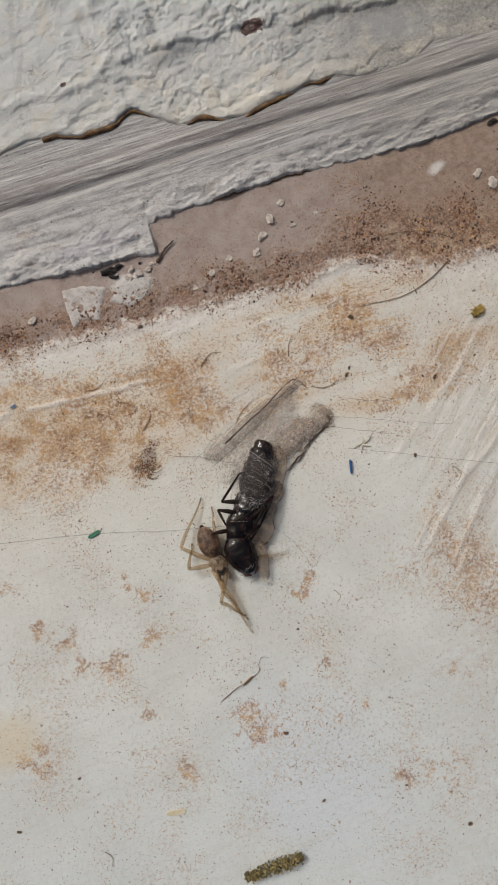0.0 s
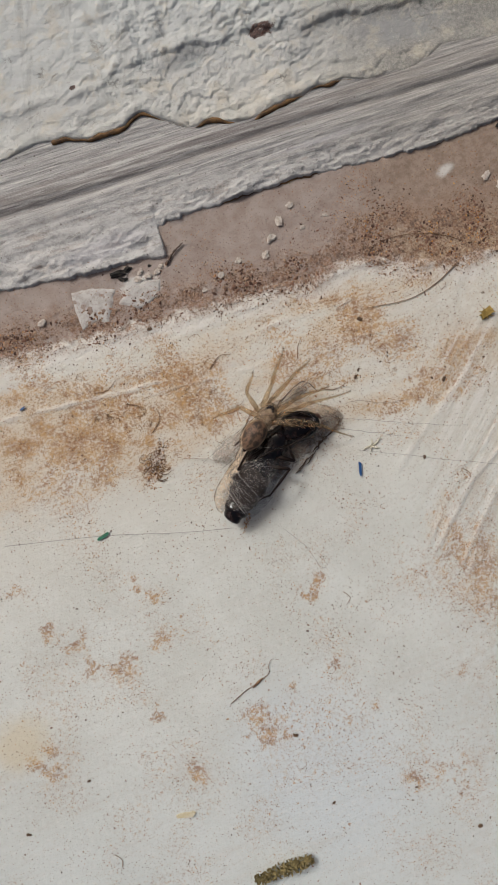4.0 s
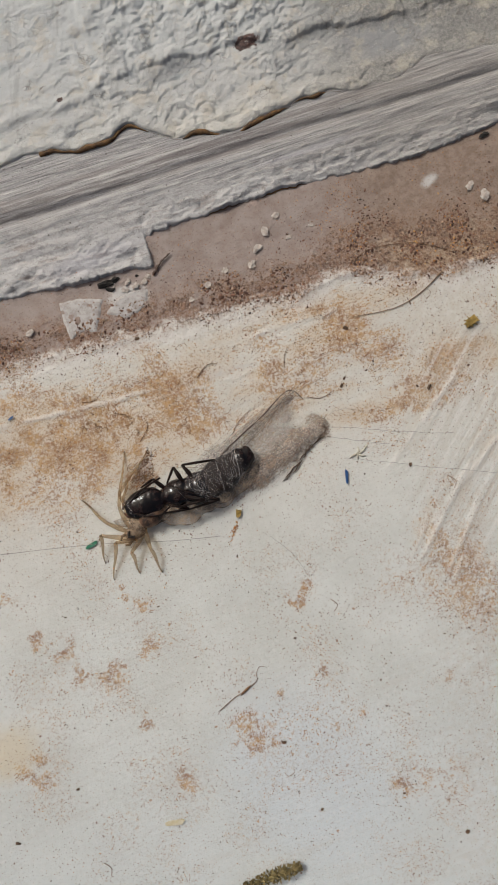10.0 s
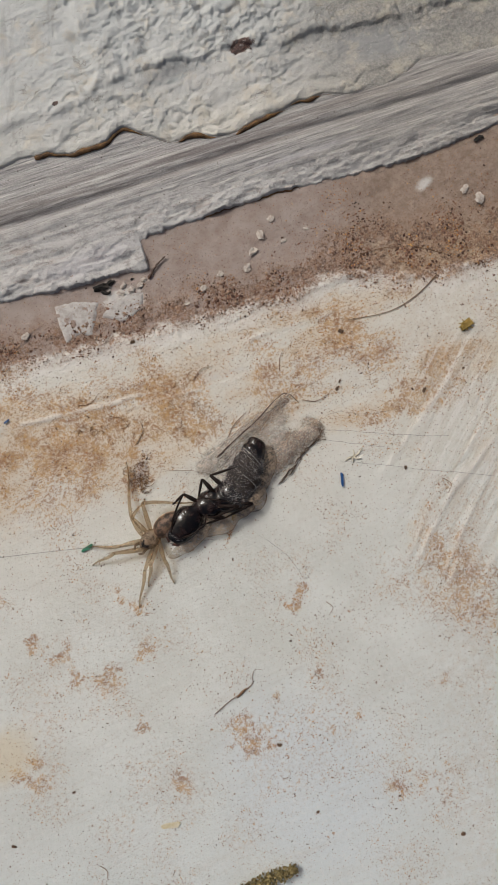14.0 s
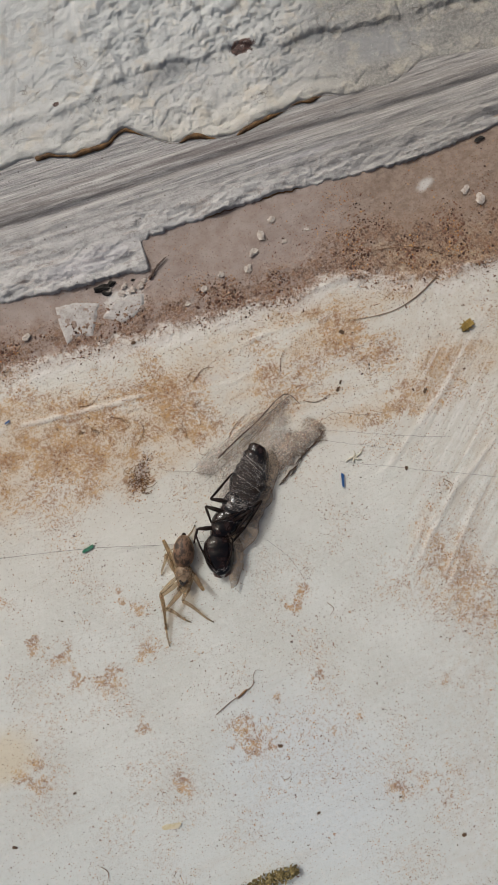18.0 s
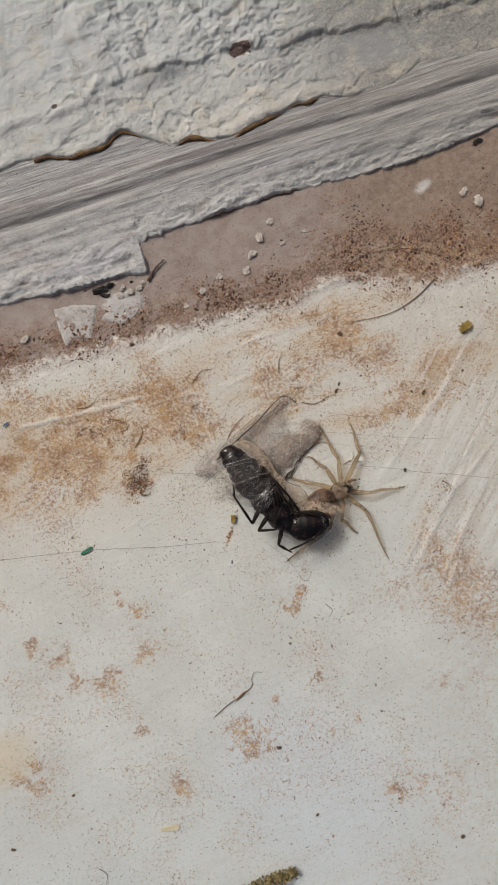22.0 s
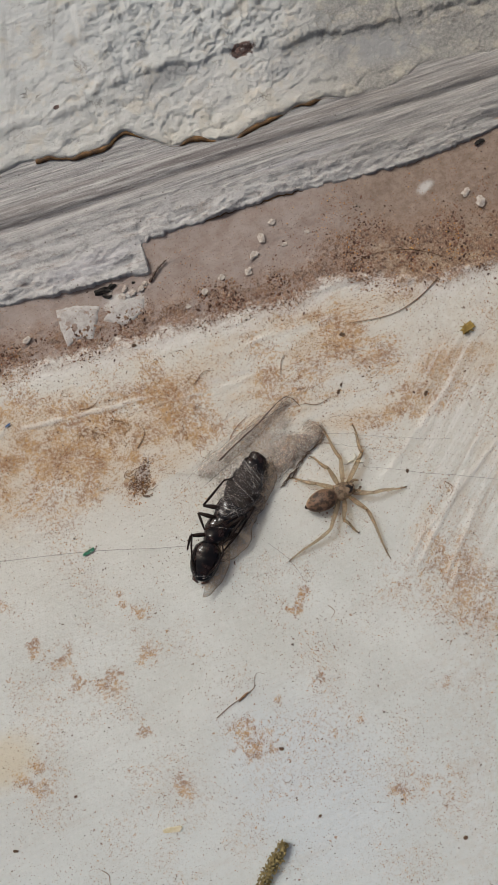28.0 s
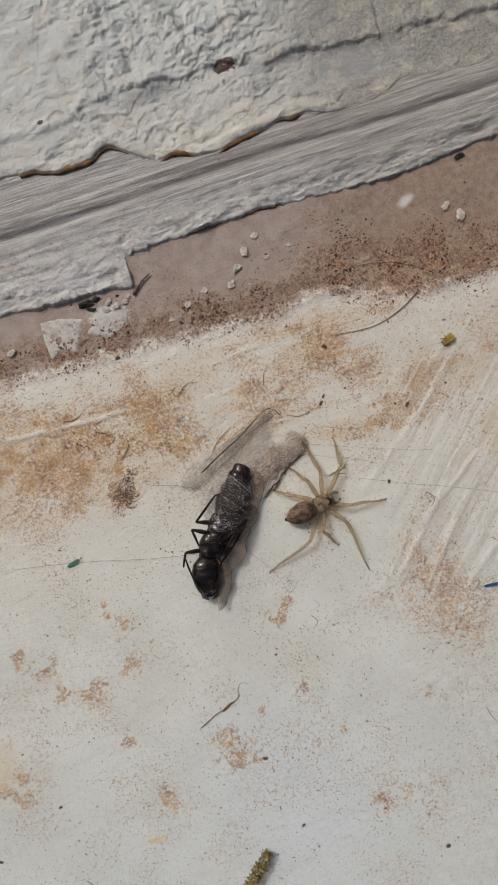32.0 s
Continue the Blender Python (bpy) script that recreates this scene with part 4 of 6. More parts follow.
for i, pts in enumerate((((3.6, -0.6), (5.2, -1.1), (7.4, -2.0), (10.5, -3.1)), ((3.9, -1.2), (5.4, -1.9), (7.0, -2.6)), ((3.7, -0.3), (5.0, 0.0), (6.6, -0.6), (8.6, -0.9)),
                         ((-1.6, -1.6), (-3.4, -0.7), (-5.0, -0.1)), ((4.4, -2.6), (8.2, -4.2), (13.8, -6.6)), ((-0.7, -5.4), (0.2, -6.7), (0.6, -8.0)), ((2.3, 1.1), (3.4, 1.7), (4.6, 1.9)))):
    strand("silk_thread", pts, 0.009, HAIR if i == 3 else THREAD, "fine dusty silk thread anchored to the paint", "silk", "silk threads", lift=0.06, jitter=0.035, seed=60 + i, thin_end=False)

# a leafy dust clump of tangled fibres
def dusty_grains(rng, count, x, y, along, across, turn, low, high):
    c, s = math.cos(radians(turn)), math.sin(radians(turn))
    out = []
    for i in range(count):
        u, v = rng.gauss(0, along), rng.gauss(0, across)
        px, py = x + u * c - v * s, y + u * s + v * c
        out.append(pebble(rng, px, py, ground_z(px, py) + 0.02, rng.uniform(low, high)))
    return merged(*out)


clump = new("dust_clump", mesh_of("dust_clump", *dusty_grains(random.Random(7), 260, -6.1, 0.1, 0.46, 0.16, 52, 0.012, 0.045), RUST, False))
tagged(clump, "grey-brown clump of dust and fibres stuck to the paint", "dust")
piece("pale_grains", (*dusty_grains(random.Random(8), 170, -6.1, 0.15, 0.45, 0.17, 52, 0.02, 0.06), CRUMB, False), clump, "paler grains of the dust")
piece("rust_grains", (*dusty_grains(random.Random(9), 150, -6.3, -0.4, 0.7, 0.25, 60, 0.012, 0.032), ORANGE, False), clump, "rust-brown grains of the dust")
for i in range(28):
    rng = random.Random(200 + i)
    a, r = rng.random() * 6.28, rng.uniform(0.1, 0.3)
    cx, cy = -6.2 + rng.uniform(-0.5, 0.5), 0.0 + rng.uniform(-0.9, 0.7)
    pts = [(cx + r * math.cos(a + k) * (1 + 0.3 * k), cy + r * math.sin(a + k)) for k in (0, 0.8, 1.7, 2.5)]
    piece("fibre", (*tube(wavy(pts, 0.06), 0.015, 4), HAIR), clump)


def flake(name, x, y, z, length, width, turn, material, label, category):
    """A thin chip with slanting ends and a slight curl."""
    rim = ((-0.5, -0.08), (-0.44, -0.5), (0.36, -0.32), (0.5, 0.30), (0.44, 0.5), (-0.28, 0.22))
    verts = [(u * length, w * width, h + 0.16 * width * u * u) for h in (-0.10 * width, 0.14 * width) for u, w in rim]
    faces = [tuple(range(5, -1, -1)), tuple(range(6, 12))] + [(k, (k + 1) % 6, 6 + (k + 1) % 6, 6 + k) for k in range(6)]
    ob = new(name, mesh_of(name, verts, faces, material, False))
    ob.matrix_basis = pose(x * MM, y * MM, z * MM, 0, 0, turn)
    return tagged(ob, label, category)


flake("green_flake", -10.07, -2.95, 0.06, 0.72, 0.26, 6, GREEN, "narrow green plastic flake on white paint", "flake")
blue_fibre = flake("blue_fibre", 0, 0, 0.12, 0.80, 0.19, 0, BLUE, "short blue fibre lying on the paint", "fibre")
flake("yellow_flake", -10.15, -18.4, 0.03, 1.05, 0.34, -16, plain("pale yellow flake", (0.50, 0.43, 0.27), (0.60, 0.55, 0.43), 0.8), "thin pale yellow flake of old varnish on white paint", "flake")
flake("blue_speck", -12.25, 4.95, 0.10, 0.34, 0.14, 10, BLUE, "tiny blue speck beside the stain band", "speck")

def paint_chip(points, label):
    """A thin remnant of white paint on the bare strip, thicker in the middle."""
    cx, cy = sum(p[0] for p in points) / len(points), sum(p[1] for p in points) / len(points)
    rim = []
    for (ax, ay), (bx, by) in zip(points, points[1:] + points[:1]):
        rim += [(ax + (bx - ax) * k / 6 + 0.10 * (float(grain(ax + k * 1.7, ay, 7)) - 0.5), ay + (by - ay) * k / 6 + 0.16 * (float(grain(ay + k * 2.1, bx, 9)) - 0.5)) for k in range(6)]
    n, verts = len(rim), []
    for share, lift in ((1.0, -0.06), (0.97, 0.006), (0.75, 0.018), (0.4, 0.012)):
        verts += [(cx + (x - cx) * share, cy + (y - cy) * share, ground_z(cx + (x - cx) * share, cy + (y - cy) * share) + lift) for x, y in rim]
    faces = [(r * n + k, r * n + (k + 1) % n, (r + 1) * n + (k + 1) % n, (r + 1) * n + k) for r in range(3) for k in range(n)] + [tuple(range(3 * n, 4 * n))]
    tagged(new("paint_chip", mesh_of("paint_chip", verts, faces, CHIP)), label, "paint", "paint chips")


def chalky():
    g = Graph("chalky white paint")
    colour = g.mix(g.ramp(g.noise(2.4, 8, 0.75), 0.36, 0.6), (0.35, 0.315, 0.295), (0.48, 0.46, 0.445))
    colour = g.mix(g.times(g.ramp(g.noise(7.0, 9, 0.8), 0.56, 0.66), 0.7), colour, (0.22, 0.15, 0.11))
    return g.set(colour, 0.8, relief=g.noise(4.0, 6, 0.7), strength=0.6, distance=0.06)


CHIP = chalky()
paint_chip([(-7.96, 10.29), (-6.72, 10.19), (-5.55, 9.78), (-5.92, 8.88), (-6.48, 8.01), (-6.95, 8.39), (-7.95, 8.09), (-7.99, 9.22)], "angular remnant of chalky white paint on the mauve strip")
paint_chip([(-5.62, 8.92), (-4.8, 9.57), (-3.76, 9.67), (-2.96, 9.51), (-3.34, 8.72), (-4.47, 8.22)], "crumbling cream paint remnant below the chipped moulding")

bark = new("bark_sliver", mesh_of("bark_sliver", *tube(wavy([(-2.5, 10.15), (-2.2, 10.45), (-1.75, 10.8), (-1.3, 11.02)], 0.12, 6, 0.03, 4), [0.03 + 0.08 * abs(math.sin(k * 0.7)) * (1 - k / 20) for k in range(19)], 6), BLOTCH, False))
tagged(bark, "jagged dark brown splinter at the corner of the chipped moulding", "splinter")
lump("lichen_crumb", -1.94, -3.72, 0.20, MUSTARD, "small yellow-green crumb of lichen under the silk", "lichen", "", 1.2, 40, 71)
rusty = new("rust_flecks", mesh_of("rust_flecks", *merged(dusty_grains(random.Random(19), 60, -2.45, -4.55, 0.35, 0.06, 52, 0.015, 0.04), dusty_grains(random.Random(20), 30, 0.3, -8.9, 0.35, 0.15, 52, 0.015, 0.035)), ORANGE, False))
tagged(rusty, "rust-red flecks scattered on the white paint", "rust", kind="stuff")
lichen = lump("lichen_bit", 13.25, 2.4, 0.26, MUSTARD, "mustard-coloured spiky bit of lichen", "lichen", "", 1.3, 20, 77)
for i in range(9):
    a = i * 0.7
    piece("spike", (*tube([(0.15 * math.cos(a), 0.12 * math.sin(a), 0.0), (0.45 * math.cos(a + 0.2), 0.36 * math.sin(a), 0.05)], [0.06, 0.02], 5), MUSTARD), lichen)
pale = lump("lichen_sprig", 5.2, -2.6, 0.08, plain("pale lichen", (0.44, 0.40, 0.31), (0.58, 0.54, 0.45), 0.9), "pale branched sprig of dry lichen", "lichen", "", 1.6, 10, 78)
for i, (a, l) in enumerate(((0.1, 0.7), (0.9, 0.4), (2.9, 0.5), (4.0, 0.3), (5.3, 0.45))):
    piece("twig", (*tube([(0, 0, 0), (0.5 * l * math.cos(a), 0.5 * l * math.sin(a), 0.03), (l * math.cos(a + 0.25), l * math.sin(a + 0.25), 0.0)], [0.06, 0.05, 0.025], 5), pale.data.materials[0]), pale)


def build_moss():
    """A sausage of tangled moss leaves along x; its fixed end is the origin."""
    root = new("moss_sprig", mesh_of("moss_sprig", *tube([(0.1 + 0.19 * i, 0.05 * math.sin(i * 0.9), 0.3) for i in range(17)], [0.06] * 17, 6), MOSS))
    rng = random.Random(9)
    for k in range(3):
        verts, faces = [], []
        for i in range(190):
            x = rng.uniform(0.0, 3.2)
            r = 0.33 * math.sqrt(max(0.0, 1 - ((x - 1.6) / 1.75) ** 4))
            a, q = rng.random() * 6.28, r * math.sqrt(rng.random())
            y, z = q * math.cos(a), 0.32 + 0.7 * q * math.sin(a)
            d = Vector((rng.uniform(-0.4, 1), rng.uniform(-1, 1), rng.uniform(-0.6, 0.8))).normalized() * rng.uniform(0.10, 0.20)
            w = d.cross(Vector((rng.random(), rng.random(), 1))).normalized() * 0.045
            p, n = Vector((x, y, max(z, 0.06))), len(verts)
            verts += [tuple(p - w), tuple(p + w), tuple(p + d * 0.6 + w * 0.9), tuple(p + d), tuple(p + d * 0.6 - w * 0.9 + Vector((0, 0, 0.02)))]
            faces += [(n, n + 1, n + 2, n + 4), (n + 2, n + 3, n + 4)]
        piece("leaf_tuft", (verts, faces, MOSS), root)
    return tagged(root, "olive-brown dry sprig of moss lying on the paint", "moss")


moss = build_moss()

# black lumps for shade: the cavity under the moulding's chipped block, the far side's dark slot
for x, y, r, long, turn in ((-5.15, 10.45, 0.20, 2.0, -4), (-4.55, 10.55, 0.14, 1.6, 20), (-5.0, 10.1, 0.13, 2.0, -20), (-3.4, 10.42, 0.07, 1.6, 0), (17.16, 12.04, 0.13, 2.2, 8)):
    lump("dark_cavity", x, y, r, CAVITY_BLACK, "black lump standing in for the shade of a cavity in the moulding", "debris", "dark debris", long, turn, int(x * 7) + 90)
for x, y, r in ((-4.75, 10.28, 0.12), (-3.95, 10.2, 0.2), (-3.6, 9.85, 0.22), (-4.2, 9.85, 0.2), (-3.1, 9.95, 0.18), (-2.8, 10.2, 0.15)):
    lump("plaster_crumb", x, y, r * 0.75, CRUMB, "cream plaster crumb under the chipped moulding", "crumb", "plaster crumbs", 1.25, x * 397 % 180, int(x * 9) + 90, 0.4)


UNDER_RIM = plain("dark brown rim line", (0.045, 0.022, 0.009), (0.19, 0.10, 0.035), 0.8, 2.0)


# thin brown lines along the rims of the paint
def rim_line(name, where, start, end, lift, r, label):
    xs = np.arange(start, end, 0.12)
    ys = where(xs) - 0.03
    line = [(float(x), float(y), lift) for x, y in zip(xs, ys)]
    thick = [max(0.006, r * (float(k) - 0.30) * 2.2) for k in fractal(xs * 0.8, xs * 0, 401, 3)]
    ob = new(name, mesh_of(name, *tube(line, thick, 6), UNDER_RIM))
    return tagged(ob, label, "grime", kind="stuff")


# tube for the brown tint and shadow gap under the curled rim
rim_line("rim_shadow", lambda x: first_lip(x) - 0.03, -6.5, 10.5, 0.10, 0.15, "brown tint and painted shadow gap under the curled rim of the paint")
rim_line("edge_line", lower_edge, -1.2, 19.0, -0.10, 0.05, "thin brown line along the torn edge of the moulding")

# ---- silk shelter and the leg caught in it ----
UNDER_EDGE = plain("dark brown frayed silk", (0.03, 0.018, 0.011), (0.12, 0.07, 0.04), 0.8)


def build_silk():
    """Two arms of dusty silk that meet where the prey hangs."""
    knot = Vector((-1.3, -1.7))
    arms = ((Vector((-2.5, -0.75)), Vector((2.55, 1.55)), 0.75, 0.42), (Vector((-0.6, -2.1)), Vector((3.35, -0.62)), 1.15, 0.72))

    def near(x, y, p, q):
        w = q - p
        t = np.clip(((x - p.x) * w.x + (y - p.y) * w.y) / w.length_squared, 0, 1)
        return np.hypot(x - p.x - t * w.x, y - p.y - t * w.y), t

    def depth(x, y):
        k = 1.0 - np.hypot((x - knot.x) / 1.7, (y - knot.y) / 1.4)
        for p, q, wide, narrow in arms:
            r, t = near(x, y, p, q)
            k = np.maximum(k, 1.0 - r / (wide + (narrow - wide) * t))
        between = 0.66 * smooth(x, 3.4, 1.6) * smooth(x, -2.6, -1.2) * (np.abs(y + 0.35 - 0.42 * x) < 1.2)
        return np.maximum(k, between - 0.1) + 0.65 * (fractal(x * 1.3, y * 1.3, 201, 5) - 0.55)

    def height(x, y):
        k = depth(x, y)
        return sill_height(x, y) * 0.3 + 0.02 + 0.30 * smooth(k, 0.0, 0.75) * (0.55 + 0.9 * (fractal(x * 1.6, y * 1.6, 207, 4) - 0.25))

    def brown(x, y):
        r, t = near(x, y, *arms[1][:2])
        return 1.0 - r / 0.9 + 1.1 * (fractal(x * 1.5, y * 1.5, 221, 5) - 0.55)

    grid = np.arange(-5.2, 5.8, 0.08), np.arange(-4.6, 3.4, 0.08)
    v, f = sheet(*grid, height, lambda x, y: depth(x, y) > 0.0)
    root = new("silk_shelter", mesh_of("silk_shelter", v, f, SILK))
    v, f = sheet(*grid, lambda x, y: 0.04 + 0.30 * smooth(brown(x, y), 0.0, 0.7) * (0.6 + 0.7 * (fractal(x * 2.2, y * 2.2, 209, 4) - 0.3)), lambda x, y: brown(x, y) > 0.0)
    piece("brown_fold", (v, f, BROWN_SILK), root, "thicker brown fold of the silk")
    for k in range(2):
        off = 0.12 * k
        line = wavy([(4.0 - off, -0.55), (3.75, -1.1 + off), (2.7, -1.55), (1.9, -2.15 - off), (0.9 + off, -2.75)], 0.06 + 0.03 * k, 9, 0.05, 8 + k)
        piece("dark_edge", (*tube(line, [0.010 + 0.034 * abs(math.sin(i * 0.37 + k)) for i in range(len(line))], 5), UNDER_EDGE), root, "dark frayed edge of the silk")
    rng = random.Random(5)
    for i in range(34):
        p, q = arms[i % 2][:2]
        s, e = p.lerp(q, rng.uniform(-0.25, 0.3)), p.lerp(q, rng.uniform(0.7, 1.15))
        off = Vector((rng.uniform(-0.7, 0.7), rng.uniform(-0.7, 0.7)))
        m = s.lerp(e, 0.5) + off
        line = [(s.x + off.x, s.y + off.y, 0.05), (m.x, m.y, 0.5 * rng.uniform(0.4, 1.1)), (e.x - off.x * 0.4, e.y - off.y * 0.4, 0.06)]
        piece("silk_strand", (*tube(line, rng.choice((0.005, 0.006, 0.009)), 4), HAIR if i % 5 == 0 else THREAD), root)
    for tone, colour, count in (("dark_dust", RUST, 1500), ("pale_dust", CRUMB, 900)):
        grains = []
        for i in range(count):
            p, q = arms[0 if i % 3 == 0 else 1][:2]
            x, y = p.lerp(q, rng.uniform(-0.3, 1.05)) + Vector((rng.gauss(0, 0.5), rng.gauss(0, 0.5)))
            z = float(height(np.array([x]), np.array([y]))[0])
            grains.append(pebble(rng, x, y, z, rng.uniform(0.008, 0.024)))
        tagged(piece(tone, (*merged(*grains), colour, False), root, "fine dust caught in the silk"), kind="stuff")
    return tagged(root, "dusty translucent brownish silk shelter spun over the paint", "silk")


build_silk()
bent = wavy(((-1.84, -0.41), (-0.51, 0.27), (0.79, 0.87), (2.32, 1.72), (2.85, 1.67), (3.22, 1.05)), 0.5, 6, 0.012, 3, 0.0)
caught = new("caught_leg", mesh_of("caught_leg", *tube(bent, [0.045 - 0.028 * k / len(bent) + 0.007 * math.sin(k) for k in range(len(bent))], 7), plain("dull brown leg", (0.03, 0.018, 0.012), (0.10, 0.06, 0.04), 0.6)))
tagged(caught, "thin bent dark ant leg caught in the silk", "leg")


# ---- the dead ant, wrapped in silk ----
def lofted(profile, seed=0, rough=0.0, sides=24, per=5):
    """A body along x through (x, half width, half height, shift of y) stations, uneven by rough."""
    rows = np.array(profile, float)
    xs = np.concatenate([np.linspace(p, q, per, endpoint=False) for p, q in zip(rows[:-1, 0], rows[1:, 0])] + [rows[-1:, 0]])
    wide, tall, shift = (np.interp(xs, rows[:, 0], rows[:, k]) for k in (1, 2, 3))
    for _ in range(3):
        for row in (wide, tall, shift):
            row[1:-1] = 0.25 * row[:-2] + 0.5 * row[1:-1] + 0.25 * row[2:]
    verts, faces = [], []
    for i, x in enumerate(xs):
        for k in range(sides):
            a = 2 * math.pi * k / sides
            w = 1 + rough * (float(grain(x * 2.2 + seed, math.cos(a) * 1.5 + 3, seed)) + float(grain(x * 5.0, math.sin(a) * 3.1 + 7, seed + 5)) - 1.0)
            verts.append((x, shift[i] + wide[i] * w * math.cos(a), 0.8 * tall[i] * w * math.sin(a)))
    for i in range(len(xs) - 1):
        for k in range(sides):
            p, q = i * sides + k, i * sides + (k + 1) % sides
            faces.append((p, p + sides, q + sides, q))
    faces += [tuple(range(sides)), tuple(range(len(verts) - sides, len(verts)))[::-1]]
    return verts, faces


def skirt(xs, inner, outer, z, seed):
    """A flap of silk along one side of a body, with a wavy rim."""
    verts, faces, n = [], [], 9
    xs = np.arange(*xs, 0.07)
    wave = fractal(xs * 0.75, 0 * xs, seed, 3)
    for i, x in enumerate(xs):
        end = math.sin(math.pi * min(1, max(0, (i + 0.5) / len(xs)))) ** 0.45
        reach = inner + (outer - inner) * end * (0.62 + 0.8 * float(wave[i]))
        for k in range(n):
            y = inner + (reach - inner) * k / (n - 1)
            verts.append((float(x), y, z + 0.10 * (float(grain(np.array([x * 2.0]), np.array([y * 2.5]), seed + 3)[0]) - 0.5) - 0.38 * (k / n) ** 2))
    for i in range(len(xs) - 1):
        for k in range(n - 1):
            p = i * n + k
            faces.append((p, p + n, p + n + 1, p + 1))
    return verts, faces


def hemmed(xs, inner, outer, z, seed, parent, label):
    """A skirt of silk with its darker hem."""
    data = skirt(xs, inner, outer, z, seed)
    flap = piece("silk_fringe", (*data, SKIRT), parent, label)
    rim = data[0][8::9]
    piece("hem", (*tube(rim, [0.008 + 0.022 * abs(math.sin(k * 0.31 + seed)) ** 2 for k in range(len(rim))], 5), HEM), flap, "darker hem of the silk")


def threads(rng, count, span, girth, tall, spread, r):
    """Fine threads wound over a body along x."""
    out = []
    for i in range(count):
        x0, lean = rng.uniform(*span), rng.gauss(0, spread)
        start, turn = rng.uniform(-0.3, 2.2), rng.uniform(0.5, 2.2)
        line = []
        for k in range(8):
            a, x = start + turn * k / 7, x0 + lean * (k / 7 - 0.4) + 0.04 * math.sin(k * 1.9 + i)
            g = math.sqrt(max(0.3, 1 - ((x - sum(span) / 2) / (0.62 * (span[1] - span[0]))) ** 2)) * rng.uniform(1.0, 1.05)
            line.append((x, girth * g * math.cos(a), tall * g * math.sin(a)))
        out.append(tube(line, rng.uniform(*r), 4))
    return merged(*out)


def build_ant():
    ant = new("ant")
    tagged(ant, "glossy black ant wrapped in grey silk, hanging from the silk shelter", "ant")
    thorax = lofted([(-0.35, 0.30, 0.30, 0), (-0.15, 0.60, 0.50, 0.03), (0.25, 0.86, 0.66, 0.05), (0.7, 0.86, 0.66, 0.05), (1.0, 0.64, 0.56, 0.02), (1.25, 0.72, 0.62, 0), (1.7, 0.72, 0.62, 0),
                     (2.1, 0.58, 0.54, 0), (2.4, 0.38, 0.38, 0), (2.62, 0.30, 0.30, 0)], 3, 0.16)
    piece("thorax", (*thorax, BLACK), ant, "glossy black humped thorax")
    piece("petiole", (*blob((-0.2, 0, -0.05), (0.40, 0.48, 0.46), 4, 0, 8, 12), BROWN_CHITIN), ant)
    gaster = piece("gaster", (*lofted([(-0.45, 0.50, 0.42, 0), (0.0, 0.70, 0.60, 0), (0.5, 0.90, 0.74, 0), (1.10, 0.92, 0.78, 0), (1.2, 0.86, 0.73, 0), (1.75, 0.80, 0.71, 0.02), (2.02, 0.66, 0.62, 0.03), (2.1, 0.58, 0.54, 0.03)], 5, 0.24),
                              BROWN_CHITIN), ant, "dark silk-dusted gaster")
    piece("gaster_tip", (*lofted([(1.9, 0.56, 0.50, 0.03), (2.2, 0.64, 0.58, 0.04), (2.5, 0.60, 0.55, 0.06), (2.58, 0.54, 0.50, 0.06), (2.80, 0.50, 0.44, 0.10), (2.95, 0.44, 0.36, 0.12), (3.03, 0.22, 0.2, 0.14)], 6, 0.12), BLACK), gaster, "bare glossy black tip")
    piece("silk_veil", (*lofted([(-0.9, 0.75, 0.60, 0.1), (0.0, 0.98, 0.80, 0.12), (0.6, 1.08, 0.90, 0.14), (1.3, 1.08, 0.92, 0.14), (1.9, 0.98, 0.84, 0.1), (2.35, 0.80, 0.72, 0.05)], 7, 0.3), VEIL), gaster, "thin grey veil of silk")
    hemmed((-1.2, 3.0), -0.45, -1.45, -0.05, 27, gaster, "wavy brown fringe of silk")
    piece("silk_fringe", (*skirt((-0.4, 2.6), 0.45, 1.35, -0.1, 17), VEIL), gaster, "pale fringe of silk")
    for k in range(4):
        x0 = (2.0, 1.9, 0.9, 1.3)[k]
        piece("silk_band", (*tube([(x0 - 0.32 * (a - 1.5) + 0.07 * math.sin(a * (1 + 0.3 * k) + 2 * k), 0.88 * math.cos(a + 0.1 * k) * (1 + 0.02 * k), 0.06 + 0.74 * math.sin(a)) for a in (-0.3, 0.2, 0.7, 1.2, 1.7, 2.2, 2.7, 3.3)], (0.022, 0.010, 0.015, 0.008)[k], 5), FINE_SILK), gaster, "whitish silk band")
    rng = random.Random(31)
    tagged(piece("silk_threads", (*threads(rng, 46, (-0.7, 2.3), 0.96, 0.82, 0.7, (0.003, 0.007)), FINE_SILK), gaster, "grey tangle of fine silk threads"), kind="stuff")
    dust = []
    for k in range(160):
        x, a = rng.uniform(-0.5, 2.2), rng.uniform(0.1, 3.0)
        g = math.sqrt(max(0.1, 1 - ((x - 1.0) / 2.1) ** 2))
        dust.append(pebble(rng, x, 0.98 * g * math.cos(a), 0.86 * g * math.sin(a), rng.uniform(0.004, 0.013)))
    tagged(piece("silk_dust", (*merged(*dust), CRUMB, False), gaster, "pale dust caught in the silk"), kind="stuff")
    head = piece("head", (*lofted([(-0.18, 0.28, 0.26, 0), (0.0, 0.50, 0.42, 0), (0.2, 0.70, 0.54, 0), (0.6, 0.82, 0.62, 0), (1.05, 0.80, 0.60, 0), (1.5, 0.68, 0.52, 0), (1.8, 0.50, 0.40, 0), (1.98, 0.30, 0.26, 0)], 8, 0.06), BLACK), ant, "glossy black rounded head")
